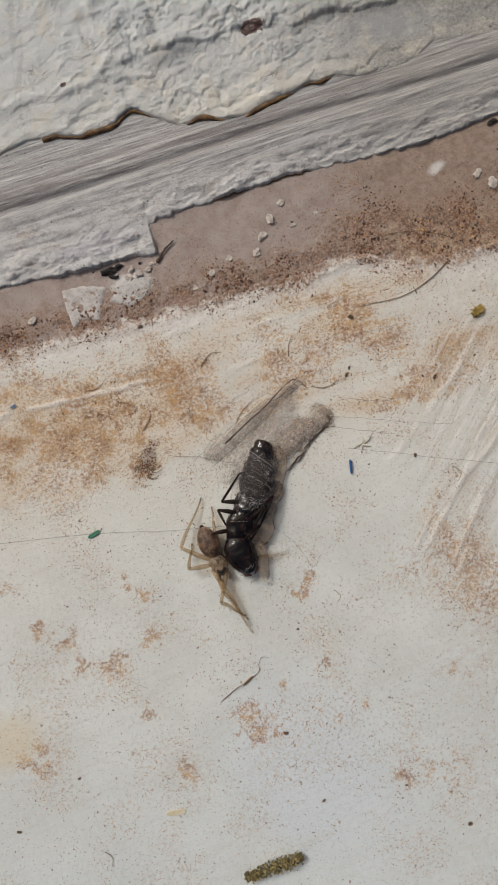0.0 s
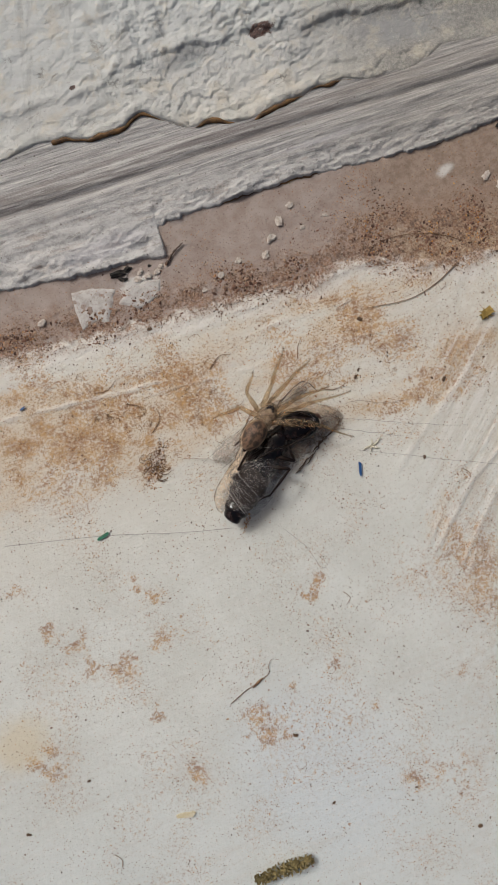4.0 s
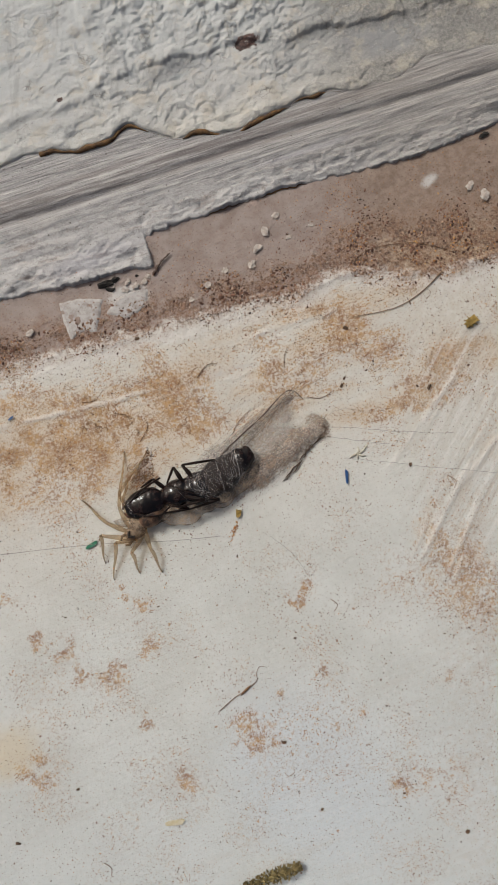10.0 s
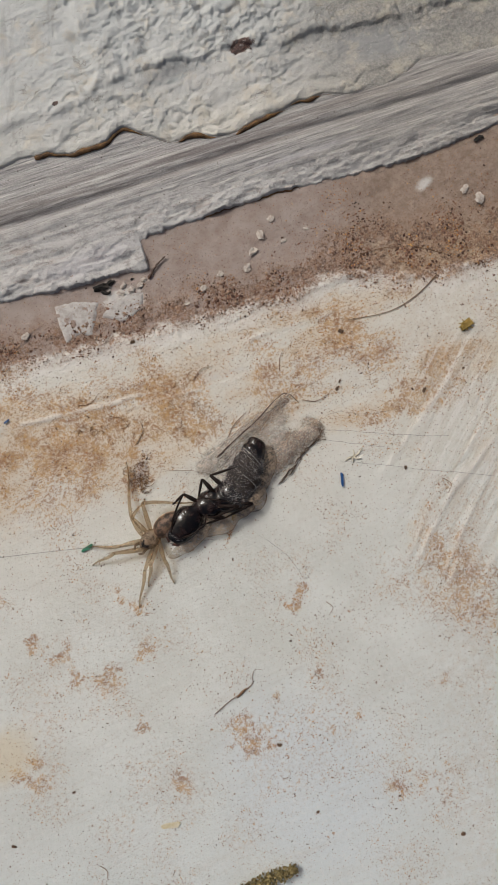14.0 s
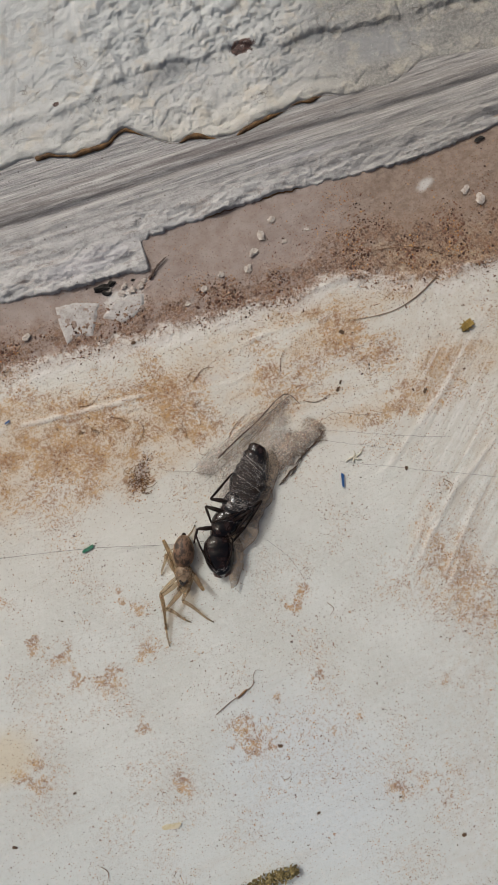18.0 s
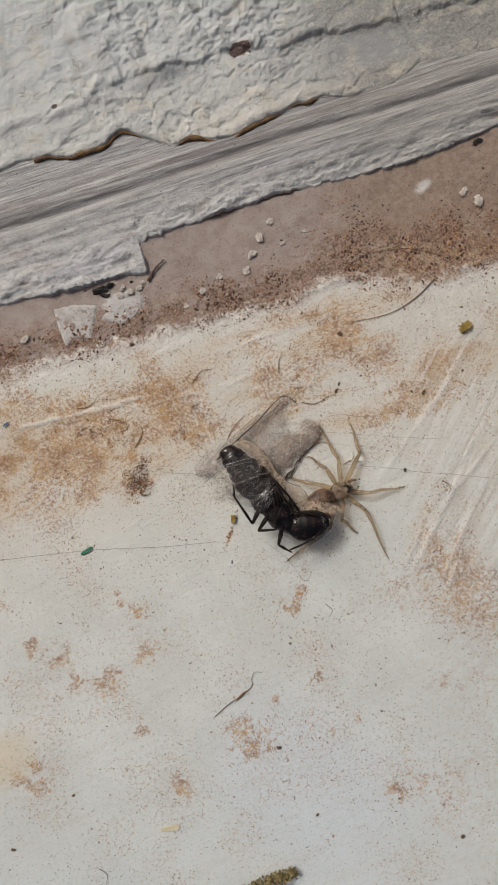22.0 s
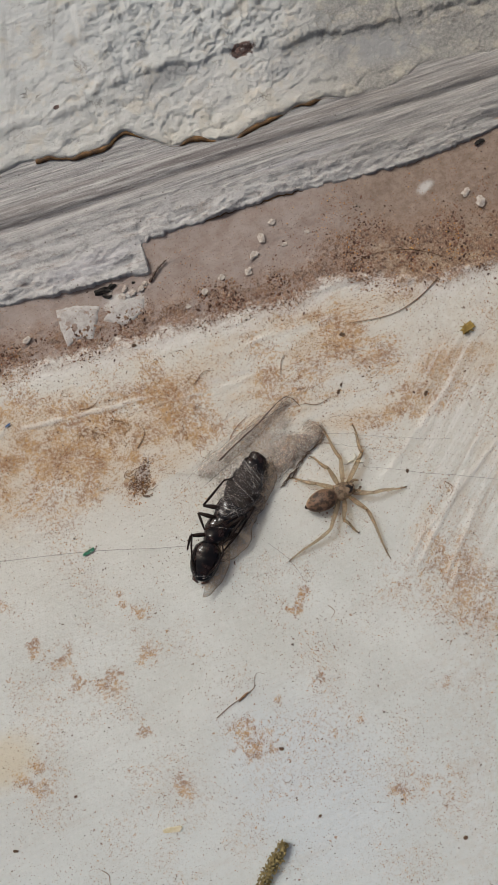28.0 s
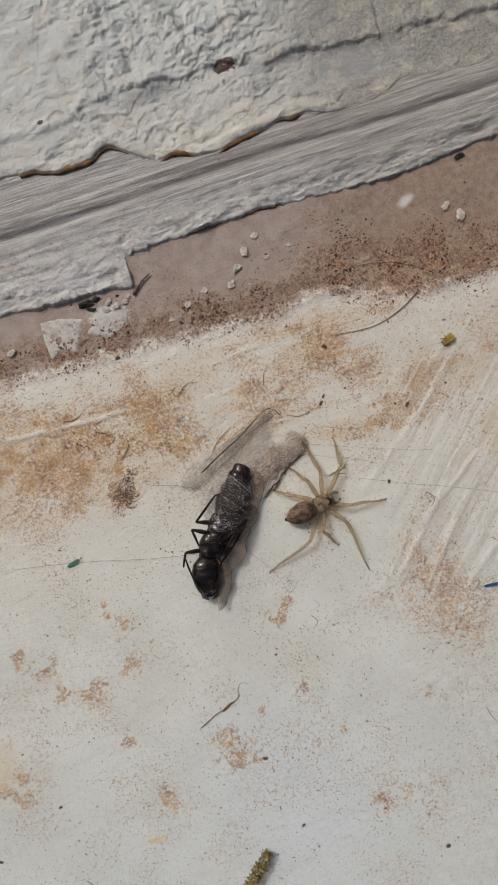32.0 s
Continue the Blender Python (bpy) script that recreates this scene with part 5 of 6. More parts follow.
    hemmed((-0.6, 2.9), 0.3, 1.30, 0.0, 41, head, "tan fringe of silk below the head")
    piece("silk_tuft", (*threads(rng, 9, (1.3, 2.1), 0.60, 0.48, 0.4, (0.005, 0.012)), FINE_SILK), head, "whitish tuft of silk on the mouth")
    for side in (-1, 1):
        piece("eye", (*blob((1.05, side * 0.62, 0.22), (0.17, 0.09, 0.13), 9, 0, 6, 10), EYE), head)
        piece("mandible", (*tube([(1.68, side * 0.34, -0.05), (1.98, side * 0.34, -0.08), (2.16, side * 0.10, -0.08)], [0.17, 0.13, 0.05], 8), MANDIBLE), head, "reddish-brown curved mandible")
        piece("antenna", (*tube([(1.6, side * 0.28, 0.30), (1.0, side * 0.66, 0.45), (0.25, side * 0.88, 0.35), (-0.35, side * (1.0 if side < 0 else 0.6), 0.3)], [0.06, 0.05, 0.055, 0.045], 7), BROWN_CHITIN), head)
    joints = (((1.1, -0.35, 0.2), (1.40, -1.37, 0.35), (1.92, -0.62, 0.62), (0.40, 0.43, 0.82)), ((0.5, -0.45, 0.2), (0.92, -1.36, 0.45), (-0.79, -1.16, 0.45), (-1.3, -0.8, 0.6)),
              ((2.1, -0.3, -0.1), (2.64, -1.06, 0.2), (3.25, -0.85, 0.15), (3.4, -0.8, 0.1)), ((0.5, 0.4, 0.2), (-0.5, 0.95, 0.30), (1.2, 1.0, 0.4), (1.9, 0.6, 0.5)),
              ((1.2, 0.3, 0.4), (0.2, 0.75, 0.70), (1.6, 0.72, 0.66), (2.2, 0.45, 0.55)), ((2.0, 0.4, 0.0), (1.2, 0.98, 0.2), (2.4, 0.85, 0.1), (2.8, 0.7, 0.0)))
    for coxa, knee, heel, toe in joints:
        mid = tuple((a + b) / 2 for a, b in zip(coxa, knee))
        leg = piece("leg", (*tube([coxa, mid, knee], [0.10, 0.13, 0.07], 8), BROWN_CHITIN), ant)
        piece("shin", (*tube([knee, tuple(0.6 * a + 0.4 * b for a, b in zip(knee, heel)), heel], [0.06, 0.075, 0.045], 8), BROWN_CHITIN), leg)
        piece("foot", (*tube([heel, tuple(0.5 * (a + b) + 0.03 for a, b in zip(heel, toe)), toe], [0.055, 0.045, 0.025], 6), BROWN_CHITIN), leg)
    hemmed((-1.4, 3.2), 0.5, 1.75, 0.0, 51, ant, "wavy brown fringe of silk along the body")
    for i in range(5):
        x0, start, lean = rng.uniform(-0.2, 1.0), rng.uniform(0.2, 1.2), rng.uniform(-0.9, 0.9)
        line = [(x0 + lean * k / 4, 0.95 * math.cos(start + k * 0.3), 0.02 + 0.78 * math.sin(start + k * 0.3)) for k in range(6)]
        piece("silk_strand", (*tube(line, 0.005, 4), THREAD), ant)
    return ant, gaster, head


# ---- the small pale spider ----
FEMUR = (1.82, 1.29, 1.15, 1.15, 1.15, 1.15, 1.15, 1.75)
SHIN = (1.63, 2.11, 1.35, 1.55, 1.99, 3.02, 1.35, 2.82)
HIP_TURN = (38, 72, 108, 142, -38, -72, -108, -142)


def build_spider():
    spider = new("spider")
    tagged(spider, "small pale tan spider with a mottled brown abdomen", "spider")
    piece("cephalothorax", (*blob((0, 0, 0.42), (0.64, 0.48, 0.28), 11, 0, 14, 20, lambda u: 1.0 - 0.22 * u), SKIN), spider, "pale tan rounded cephalothorax")
    for i, (x, y, r) in enumerate(((0.36, 0.09, 0.09), (0.36, -0.09, 0.09), (0.24, 0.18, 0.06), (0.24, -0.18, 0.06), (0.46, 0.0, 0.06))):
        piece("eye", (*blob((x, y, 0.69), (r, r, r * 0.7), 12 + i, 0, 6, 10), EYE), spider)
    abdomen = piece("abdomen", (*blob((-1.30, 0, 0.52), (0.88, 0.58, 0.46), 13, 0.02, 18, 24, lambda u: 1.0 + 0.10 * u), BELLY), spider, "mottled brown oval abdomen with pale rim")
    piece("spinneret", (*blob((-2.14, 0, 0.46), (0.15, 0.13, 0.12), 14, 0, 8, 10), BROWN_CHITIN), abdomen, "dark tuft of spinnerets")
    rng = random.Random(12)
    for side in (-1, 1):
        piece("palp", (*tube([(0.45, side * 0.22, 0.4), (0.75, side * 0.30, 0.42), (0.95, side * 0.18, 0.28)], [0.09, 0.08, 0.06], 7), SKIN), spider)
    legs = []
    for i, (femur, shin, turn) in enumerate(zip(FEMUR, SHIN, HIP_TURN)):
        r, spread = 0.46, radians(turn)
        leg = piece("leg", (*tube([(femur * k / 6, 0, 0.05 * math.sin(k / 6 * 3.14)) for k in range(7)], [0.09, 0.12, 0.135, 0.135, 0.12, 0.10, 0.085], 9), LEG_SKIN), spider)
        n = 10
        lower = piece("shin", (*tube([(shin * k / n, 0.04 * math.sin(k * 0.6), 0) for k in range(n + 1)], [0.09, 0.10, 0.098, 0.088, 0.08, 0.07, 0.062, 0.054, 0.046, 0.038, 0.026], 8), LEG_SKIN), leg)
        bristles = []
        for k in range(26):
            t, a = rng.random(), rng.random() * 6.28
            r0 = 0.10 * (1 - 0.7 * t)
            p = Vector((shin * t, r0 * math.cos(a), r0 * math.sin(a)))
            bristles.append(tube([tuple(p), tuple(p + Vector((0.09, 0.12 * math.cos(a), 0.12 * math.sin(a))))], [0.012, 0.004], 3))
        piece("bristles", (*merged(*bristles), HAIR), lower)
        piece("claw", (*tube([(shin - 0.02, 0, 0), (shin + 0.07, 0, -0.02)], [0.03, 0.012], 5), BROWN_CHITIN), lower)
        legs.append((leg, lower, Vector((r * math.cos(spread), r * math.sin(spread), 0.38)), femur, shin))
    return spider, legs


ant, gaster, head = build_ant()
spider, legs = build_spider()


# ---- what moves ----
def aimed(at, way):
    """A pose at a place with its x axis along way and its y axis level."""
    x = Vector(way).normalized()
    y = Vector((0, 0, 1)).cross(x).normalized()
    z = x.cross(y)
    return Matrix.Translation(at) @ Matrix((x, y, z)).transposed().to_4x4()


def step(leg, kx, ky, tx, ty):
    """The poses of a spider's leg and shin that put its knee and its foot over these places on its plan."""
    hip, femur, shin = leg[2], leg[3], leg[4]
    flat = Vector((kx - hip.x, ky - hip.y))
    flat *= min(1.0, 0.97 * femur / flat.length)
    knee = hip + Vector((flat.x, flat.y, min(0.22, math.sqrt(femur**2 - flat.length_squared))))
    upper = aimed(hip * MM, knee - hip)
    knee = hip + (knee - hip).normalized() * femur
    reach = Vector((tx - knee.x, ty - knee.y))
    drop = min(knee.z - 0.05, 0.9 * shin)
    reach = reach.normalized() * math.sqrt(shin**2 - drop**2)
    lower = aimed(knee * MM, (reach.x, reach.y, -drop))
    return upper, upper.inverted() @ lower


# knees and feet of the eight legs on the spider's own plan
REST = ((1.65, 1.42, 1.95, 2.96), (0.52, 1.59, 0.33, 3.62), (-0.22, 0.92, -0.63, 2.01), (-1.13, 0.90, -2.34, 1.77), (1.31, -0.70, 3.16, -1.19), (0.58, -1.20, 0.83, -4.09), (-0.48, -1.06, -0.51, -1.71), (-1.46, -1.51, -4.07, -2.27))
HUG = ((1.47, -0.47, 3.26, 0.18), (0.49, 1.74, 0.91, 3.28), (-0.01, 1.72, 0.11, 3.00), (-1.98, 0.65, -4.08, 1.13), (1.67, -0.40, 3.59, 0.19), (0.70, -0.32, 1.26, -0.21), (-0.39, -1.26, -2.63, -0.38), (-1.33, -1.15, -2.98, -0.05))
CROUCH = ((1.11, -1.47, 2.33, -1.65), (0.42, 0.15, 0.69, -0.15), (-1.88, 1.09, -1.63, 2.46), (-2.55, 1.05, -2.25, 2.56), (1.55, -1.98, 2.77, -2.00), (0.83, -1.35, 1.68, -2.03), (-0.20, -0.83, -0.25, -1.23), (-0.39, -1.17, -1.26, -1.30))
FAN = ((0.93, 0.39, 2.21, -0.04), (1.29, 1.10, 2.30, 2.84), (1.24, 1.56, 2.08, 3.27), (0.82, 1.78, 1.01, 4.33), (1.26, -0.14, 2.54, -1.21), (1.22, -1.38, 0.36, -2.86), (0.30, -1.11, -0.50, -2.86), (-0.34, -1.32, -1.94, -1.21))
OVER = ((1.79, 0.04, 3.45, -0.25), (1.80, 0.72, 2.93, 1.07), (0.24, 1.33, 0.67, 1.59), (-0.51, 1.53, -1.46, 2.08), (1.65, -0.92, 3.51, -2.22), (1.92, -1.73, 4.15, -3.56), (0.43, -2.00, 1.29, -3.04), (1.24, -2.41, 1.55, -4.62))
TIGHT = ((1.23, -0.37, 1.70, 0.11), (0.37, 0.73, 0.61, 1.02), (-0.46, 0.66, -0.78, 0.87), (-0.91, 0.63, -1.45, 0.97), (0.79, -0.32, 1.23, -0.37), (0.79, -1.46, 1.66, -3.39), (0.21, -1.34, 0.68, -2.93), (-0.76, -0.80, -1.16, -1.32))
HUDDLE = ((1.08, 0.16, 1.80, 0.05), (1.00, 0.70, 1.25, 2.15), (-0.03, 1.03, 0.08, 1.63), (-0.98, 0.58, -1.59, 0.88), (0.04, -0.90, -0.16, -1.56), (-1.37, -1.86, -2.80, -2.57), (-2.11, -1.69, -4.32, -1.77), (-1.07, -0.24, -1.77, -0.20))
DOWN = ((1.24, -0.48, 2.74, 0.58), (1.24, -0.02, 2.74, 1.79), (0.25, 0.74, 0.64, 1.04), (-2.23, -0.63, -3.44, 1.04), (0.94, -1.02, 3.04, -0.93), (0.64, -0.93, 1.84, -1.08), (-1.48, -1.09, -0.57, -1.08), (-1.93, -1.09, -1.02, -0.78))
LEFT = ((1.01, -0.55, 2.71, 0.31), (1.11, -0.23, 2.81, 1.06), (1.21, 0.74, 2.22, 3.14), (-0.07, 0.96, 0.25, 1.71), (0.80, -1.41, 1.03, -3.35), (-0.48, -2.06, -2.59, -3.62), (-0.81, -2.17, -2.63, -3.14), (-0.70, -1.84, -2.31, -2.39))
WEST = ((1.08, 0.61, 1.80, 0.93), (0.56, 1.72, 1.06, 3.27), (0.20, 1.74, 0.68, 3.60), (-0.80, 0.81, -1.23, 1.33), (1.21, 0.01, 2.06, 0.30), (0.84, -1.43, 1.54, -2.42), (-0.12, -1.79, -0.10, -3.82), (-0.41, -1.34, -0.45, -2.40))
SKIRT = ((1.20, -0.30, 2.52, -0.87), (1.52, 1.22, 3.05, 2.49), (1.47, 1.48, 2.92, 2.81), (-0.03, 1.09, 0.30, 1.91), (1.78, -1.02, 3.19, -2.19), (-0.03, -1.24, -1.06, -2.97), (-0.16, -0.92, -1.49, -1.97), (-0.60, -0.73, -2.56, -0.42))
TURN = ((0.90, 0.78, 1.60, 2.04), (-0.12, 1.98, -0.11, 4.10), (-0.67, 1.83, -1.42, 3.13), (-1.58, 1.23, -2.88, 1.74), (1.59, -0.25, 3.25, -0.13), (-0.02, -1.63, -0.18, -4.17), (-0.23, -1.03, -0.38, -1.63), (-1.29, -1.03, -3.31, -1.18))


def body(x, y, z, turn, pitch=0.0):
    return pose(x * MM, y * MM, z * MM, 0, pitch, turn)


def motions():
    walk(ant, [
        (0, body(-1.26, -3.52, 0.64, -132.5, 0)),
        (0.6, body(-1.69, -3.22, 0.64, -136.2, 0)),
        (1, body(-1.99, -2.98, 0.64, -138.8, 0)),
        (1.5, body(-1.81, -2.14, 0.64, -172.2, 0)),
        (1.75, body(-1.05, -1.59, 0.74, -158.6, 0)),
        (2, body(-0.75, -1.25, 0.74, -145.0, 0)),
        (2.25, body(-0.94, -1.36, 0.74, -158.9, 0)),
        (2.5, body(-1.59, -1.67, 0.64, -172.8, 0)),
        (3, body(-1.11, -1.83, 0.64, -149.6, 0)),
        (3.3, body(-0.48, -1.42, 0.84, -217.8, 0)),
        (3.5, body(-1.09, -2.21, 0.94, -265.5, 0)),
        (4.5, body(-0.85, -1.54, 0.89, -333.7, 0)),
        (5.5, body(-0.41, -0.19, 0.64, -389.0, 0)),
        (6.4, body(-0.31, -0.09, 0.64, -389.0, 0)),
        (6.5, body(-0.63, -0.08, 0.84, -467.4, 0)),
        (6.55, body(-0.55, -1.04, 0.74, -508.3, 0)),
        (6.6, body(-0.47, -2.01, 0.64, -549.2, 0)),
        (7, body(-1.87, -1.79, 0.64, -533.1, 0)),
        (7.5, body(-2.24, -2.70, 0.64, -500.2, 0)),
        (8, body(-2.27, -2.65, 0.64, -497.2, 0)),
        (9, body(-1.50, -3.30, 0.64, -517.0, 0)),
        (9.4, body(-0.29, -1.58, 0.94, -489.4, 0)),
        (9.6, body(-0.00, -1.65, 0.94, -512.6, 0)),
        (10, body(-3.12, -1.71, 0.64, -541.6)),
        (11.6, body(-3.07, -1.66, 0.64, -541.7)),
        (11.8, body(-1.07, -2.30, 0.84, -594.4)),
        (11.87, body(-0.77, -1.90, 0.87, -604.7)),
        (11.93, body(-0.47, -1.50, 0.91, -615.0)),
        (12, body(-0.8, -0.9, 0.94, -625.3)),
        (12.07, body(-0.49, -1.44, 0.91, -615.6)),
        (12.13, body(-0.81, -1.77, 0.87, -605.9)),
        (12.2, body(-1.14, -2.11, 0.84, -596.2)),
        (12.4, body(-2.58, -1.37, 0.64, -552.3)),
        (13, body(-2.47, -1.31, 0.64, -553.8)),
        (13.2, body(-2.17, -1.47, 0.64, -523.9)),
        (13.5, body(0.07, -1.52, 0.64, -489.4)),
        (13.8, body(-1.14, -2.42, 0.64, -529.8)),
        (14, body(-1.37, -2.45, 0.64, -532.6)),
        (14.5, body(-1.50, -2.46, 0.64, -523.2)),
        (16.5, body(-1.58, -2.56, 0.64, -512.6)),
        (17, body(-1.23, -2.65, 0.64, -495.5)),
        (18, body(-1.27, -2.84, 0.64, -501.3)),
        (18.5, body(-1.30, -2.99, 0.64, -471.2)),
        (19, body(-1.55, -3.35, 0.64, -491.6)),
        (19.4, body(-1.52, -3.19, 0.64, -500.6)),
        (19.6, body(-1.44, -3.20, 0.64, -485.2)),
        (19.8, body(-0.98, -1.88, 0.64, -498.6)),
        (20, body(-1.11, -1.72, 0.64, -534.5)),
        (20.03, body(-1.15, -1.79, 0.84, -475.3)),
        (20.07, body(-1.20, -1.86, 1.04, -416.2)),
        (20.1, body(-1.24, -1.93, 1.24, -357.1)),
        (20.2, body(-1.74, -2.39, 1.24, -353.7)),
        (20.3, body(-1.83, -1.83, 1.24, -377.6)),
        (20.35, body(-1.31, -1.81, 1.24, -408.0)),
        (20.4, body(-0.79, -1.79, 1.24, -438.3)),
        (20.6, body(-0.61, -2.18, 1.24, -442.8)),
        (21, body(-0.44, -2.50, 1.24, -437.9)),
        (22, body(-0.11, -2.76, 1.24, -427.0)),
        (22.2, body(-0.65, -2.77, 0.94, -464.1)),
        (22.5, body(-1.61, -3.01, 0.64, -499.7)),
        (22.8, body(-1.81, -2.35, 0.74, -471.0)),
        (23, body(-2.10, -2.27, 0.84, -456.2)),
        (23.3, body(-1.76, -2.56, 0.64, -480.9)),
        (24, body(-1.74, -3.12, 0.64, -493.0)),
        (24.6, body(-1.63, -3.14, 0.64, -494.0)),
        (25, body(-1.58, -3.27, 0.64, -494.3)),
        (25.5, body(-2.20, -1.79, 0.64, -527.2)),
        (27.5, body(-1.99, -2.54, 0.64, -520.8)),
        (28, body(-1.73, -2.88, 0.64, -500.6)),
        (29, body(-1.67, -3.00, 0.64, -501.5)),
        (30, body(-1.37, -3.32, 0.64, -498.9)),
        (31, body(-1.35, -3.19, 0.64, -496.7)),
        (32, body(-1.30, -3.18, 0.64, -496.7)),
    ])
    walk(gaster, [
        (0, body(0, 0, 0, 192.0)),
        (0.6, body(0, 0, 0, 184.9)),
        (1, body(0, 0, 0, 180.2)),
        (1.5, body(0, 0, 0, 190.9)),
        (1.75, body(0, 0, 0, 186.3)),
        (2, body(0, 0, 0, 206.0)),
        (2.25, body(0, 0, 0, 182.8)),
        (2.5, body(0, 0, 0, 183.9)),
        (3, body(0, 0, 0, 169.9)),
        (3.3, body(0, 0, 0, 152.8)),
        (3.5, body(0, 0, 0, 175.0)),
        (4.5, body(0, 0, 0, 180.0)),
        (5.5, body(0, 0, 0, 186.0)),
        (6.4, body(0, 0, 0, 186.0)),
        (6.5, body(0, 0, 0, 200.2)),
        (6.55, body(0, 0, 0, 217.9)),
        (6.6, body(0, 0, 0, 235.6)),
        (7, body(0, 0, 0, 194.0)),
        (7.5, body(0, 0, 0, 180.0)),
        (8, body(0, 0, 0, 180.0)),
        (9, body(0, 0, 0, 214.5)),
        (9.4, body(0, 0, 0, 180.0)),
        (9.6, body(0, 0, 0, 216.3)),
        (10, body(0, 0, 0, 198.6)),
        (11.6, body(0, 0, 0, 198.6)),
        (11.8, body(0, 0, 0, 241.6)),
        (11.87, body(0, 0, 0, 218.0)),
        (11.93, body(0, 0, 0, 194.5)),
        (12, body(0, 0, 0, 170.9)),
        (12.07, body(0, 0, 0, 189.0)),
        (12.13, body(0, 0, 0, 207.1)),
        (12.2, body(0, 0, 0, 225.1)),
        (12.4, body(0, 0, 0, 193.3)),
        (13, body(0, 0, 0, 193.5)),
        (13.2, body(0, 0, 0, 171.4)),
        (13.5, body(0, 0, 0, 167.8)),
        (13.8, body(0, 0, 0, 217.9)),
        (14, body(0, 0, 0, 221.1)),
        (14.5, body(0, 0, 0, 208.5)),
        (16.5, body(0, 0, 0, 197.0)),
        (17, body(0, 0, 0, 184.0)),
        (18, body(0, 0, 0, 194.7)),
        (18.5, body(0, 0, 0, 169.3)),
        (19, body(0, 0, 0, 187.8)),
        (19.4, body(0, 0, 0, 195.0)),
        (19.6, body(0, 0, 0, 182.4)),
        (19.8, body(0, 0, 0, 172.6)),
        (20, body(0, 0, 0, 196.3)),
        (20.03, body(0, 0, 0, 154.4)),
        (20.07, body(0, 0, 0, 112.5)),
        (20.1, body(0, 0, 0, 70.7)),
        (20.2, body(0, 0, 0, 49.5)),
        (20.3, body(0, 0, 0, 40.1)),
        (20.35, body(0, 0, 0, 100.7)),
        (20.4, body(0, 0, 0, 161.2)),
        (20.6, body(0, 0, 0, 178.1)),
        (21, body(0, 0, 0, 176.7)),
        (22, body(0, 0, 0, 176.5)),
        (22.2, body(0, 0, 0, 181.2)),
        (22.5, body(0, 0, 0, 189.6)),
        (22.8, body(0, 0, 0, 145.9)),
        (23, body(0, 0, 0, 136.0)),
        (23.3, body(0, 0, 0, 167.0)),
        (24, body(0, 0, 0, 184.3)),
        (24.6, body(0, 0, 0, 186.9)),
        (25, body(0, 0, 0, 188.8)),
        (25.5, body(0, 0, 0, 181.5)),
        (27.5, body(0, 0, 0, 197.8)),
        (28, body(0, 0, 0, 184.6)),
        (29, body(0, 0, 0, 190.0)),
        (30, body(0, 0, 0, 192.8)),
        (31, body(0, 0, 0, 190.6)),
        (32, body(0, 0, 0, 190.6)),
    ])
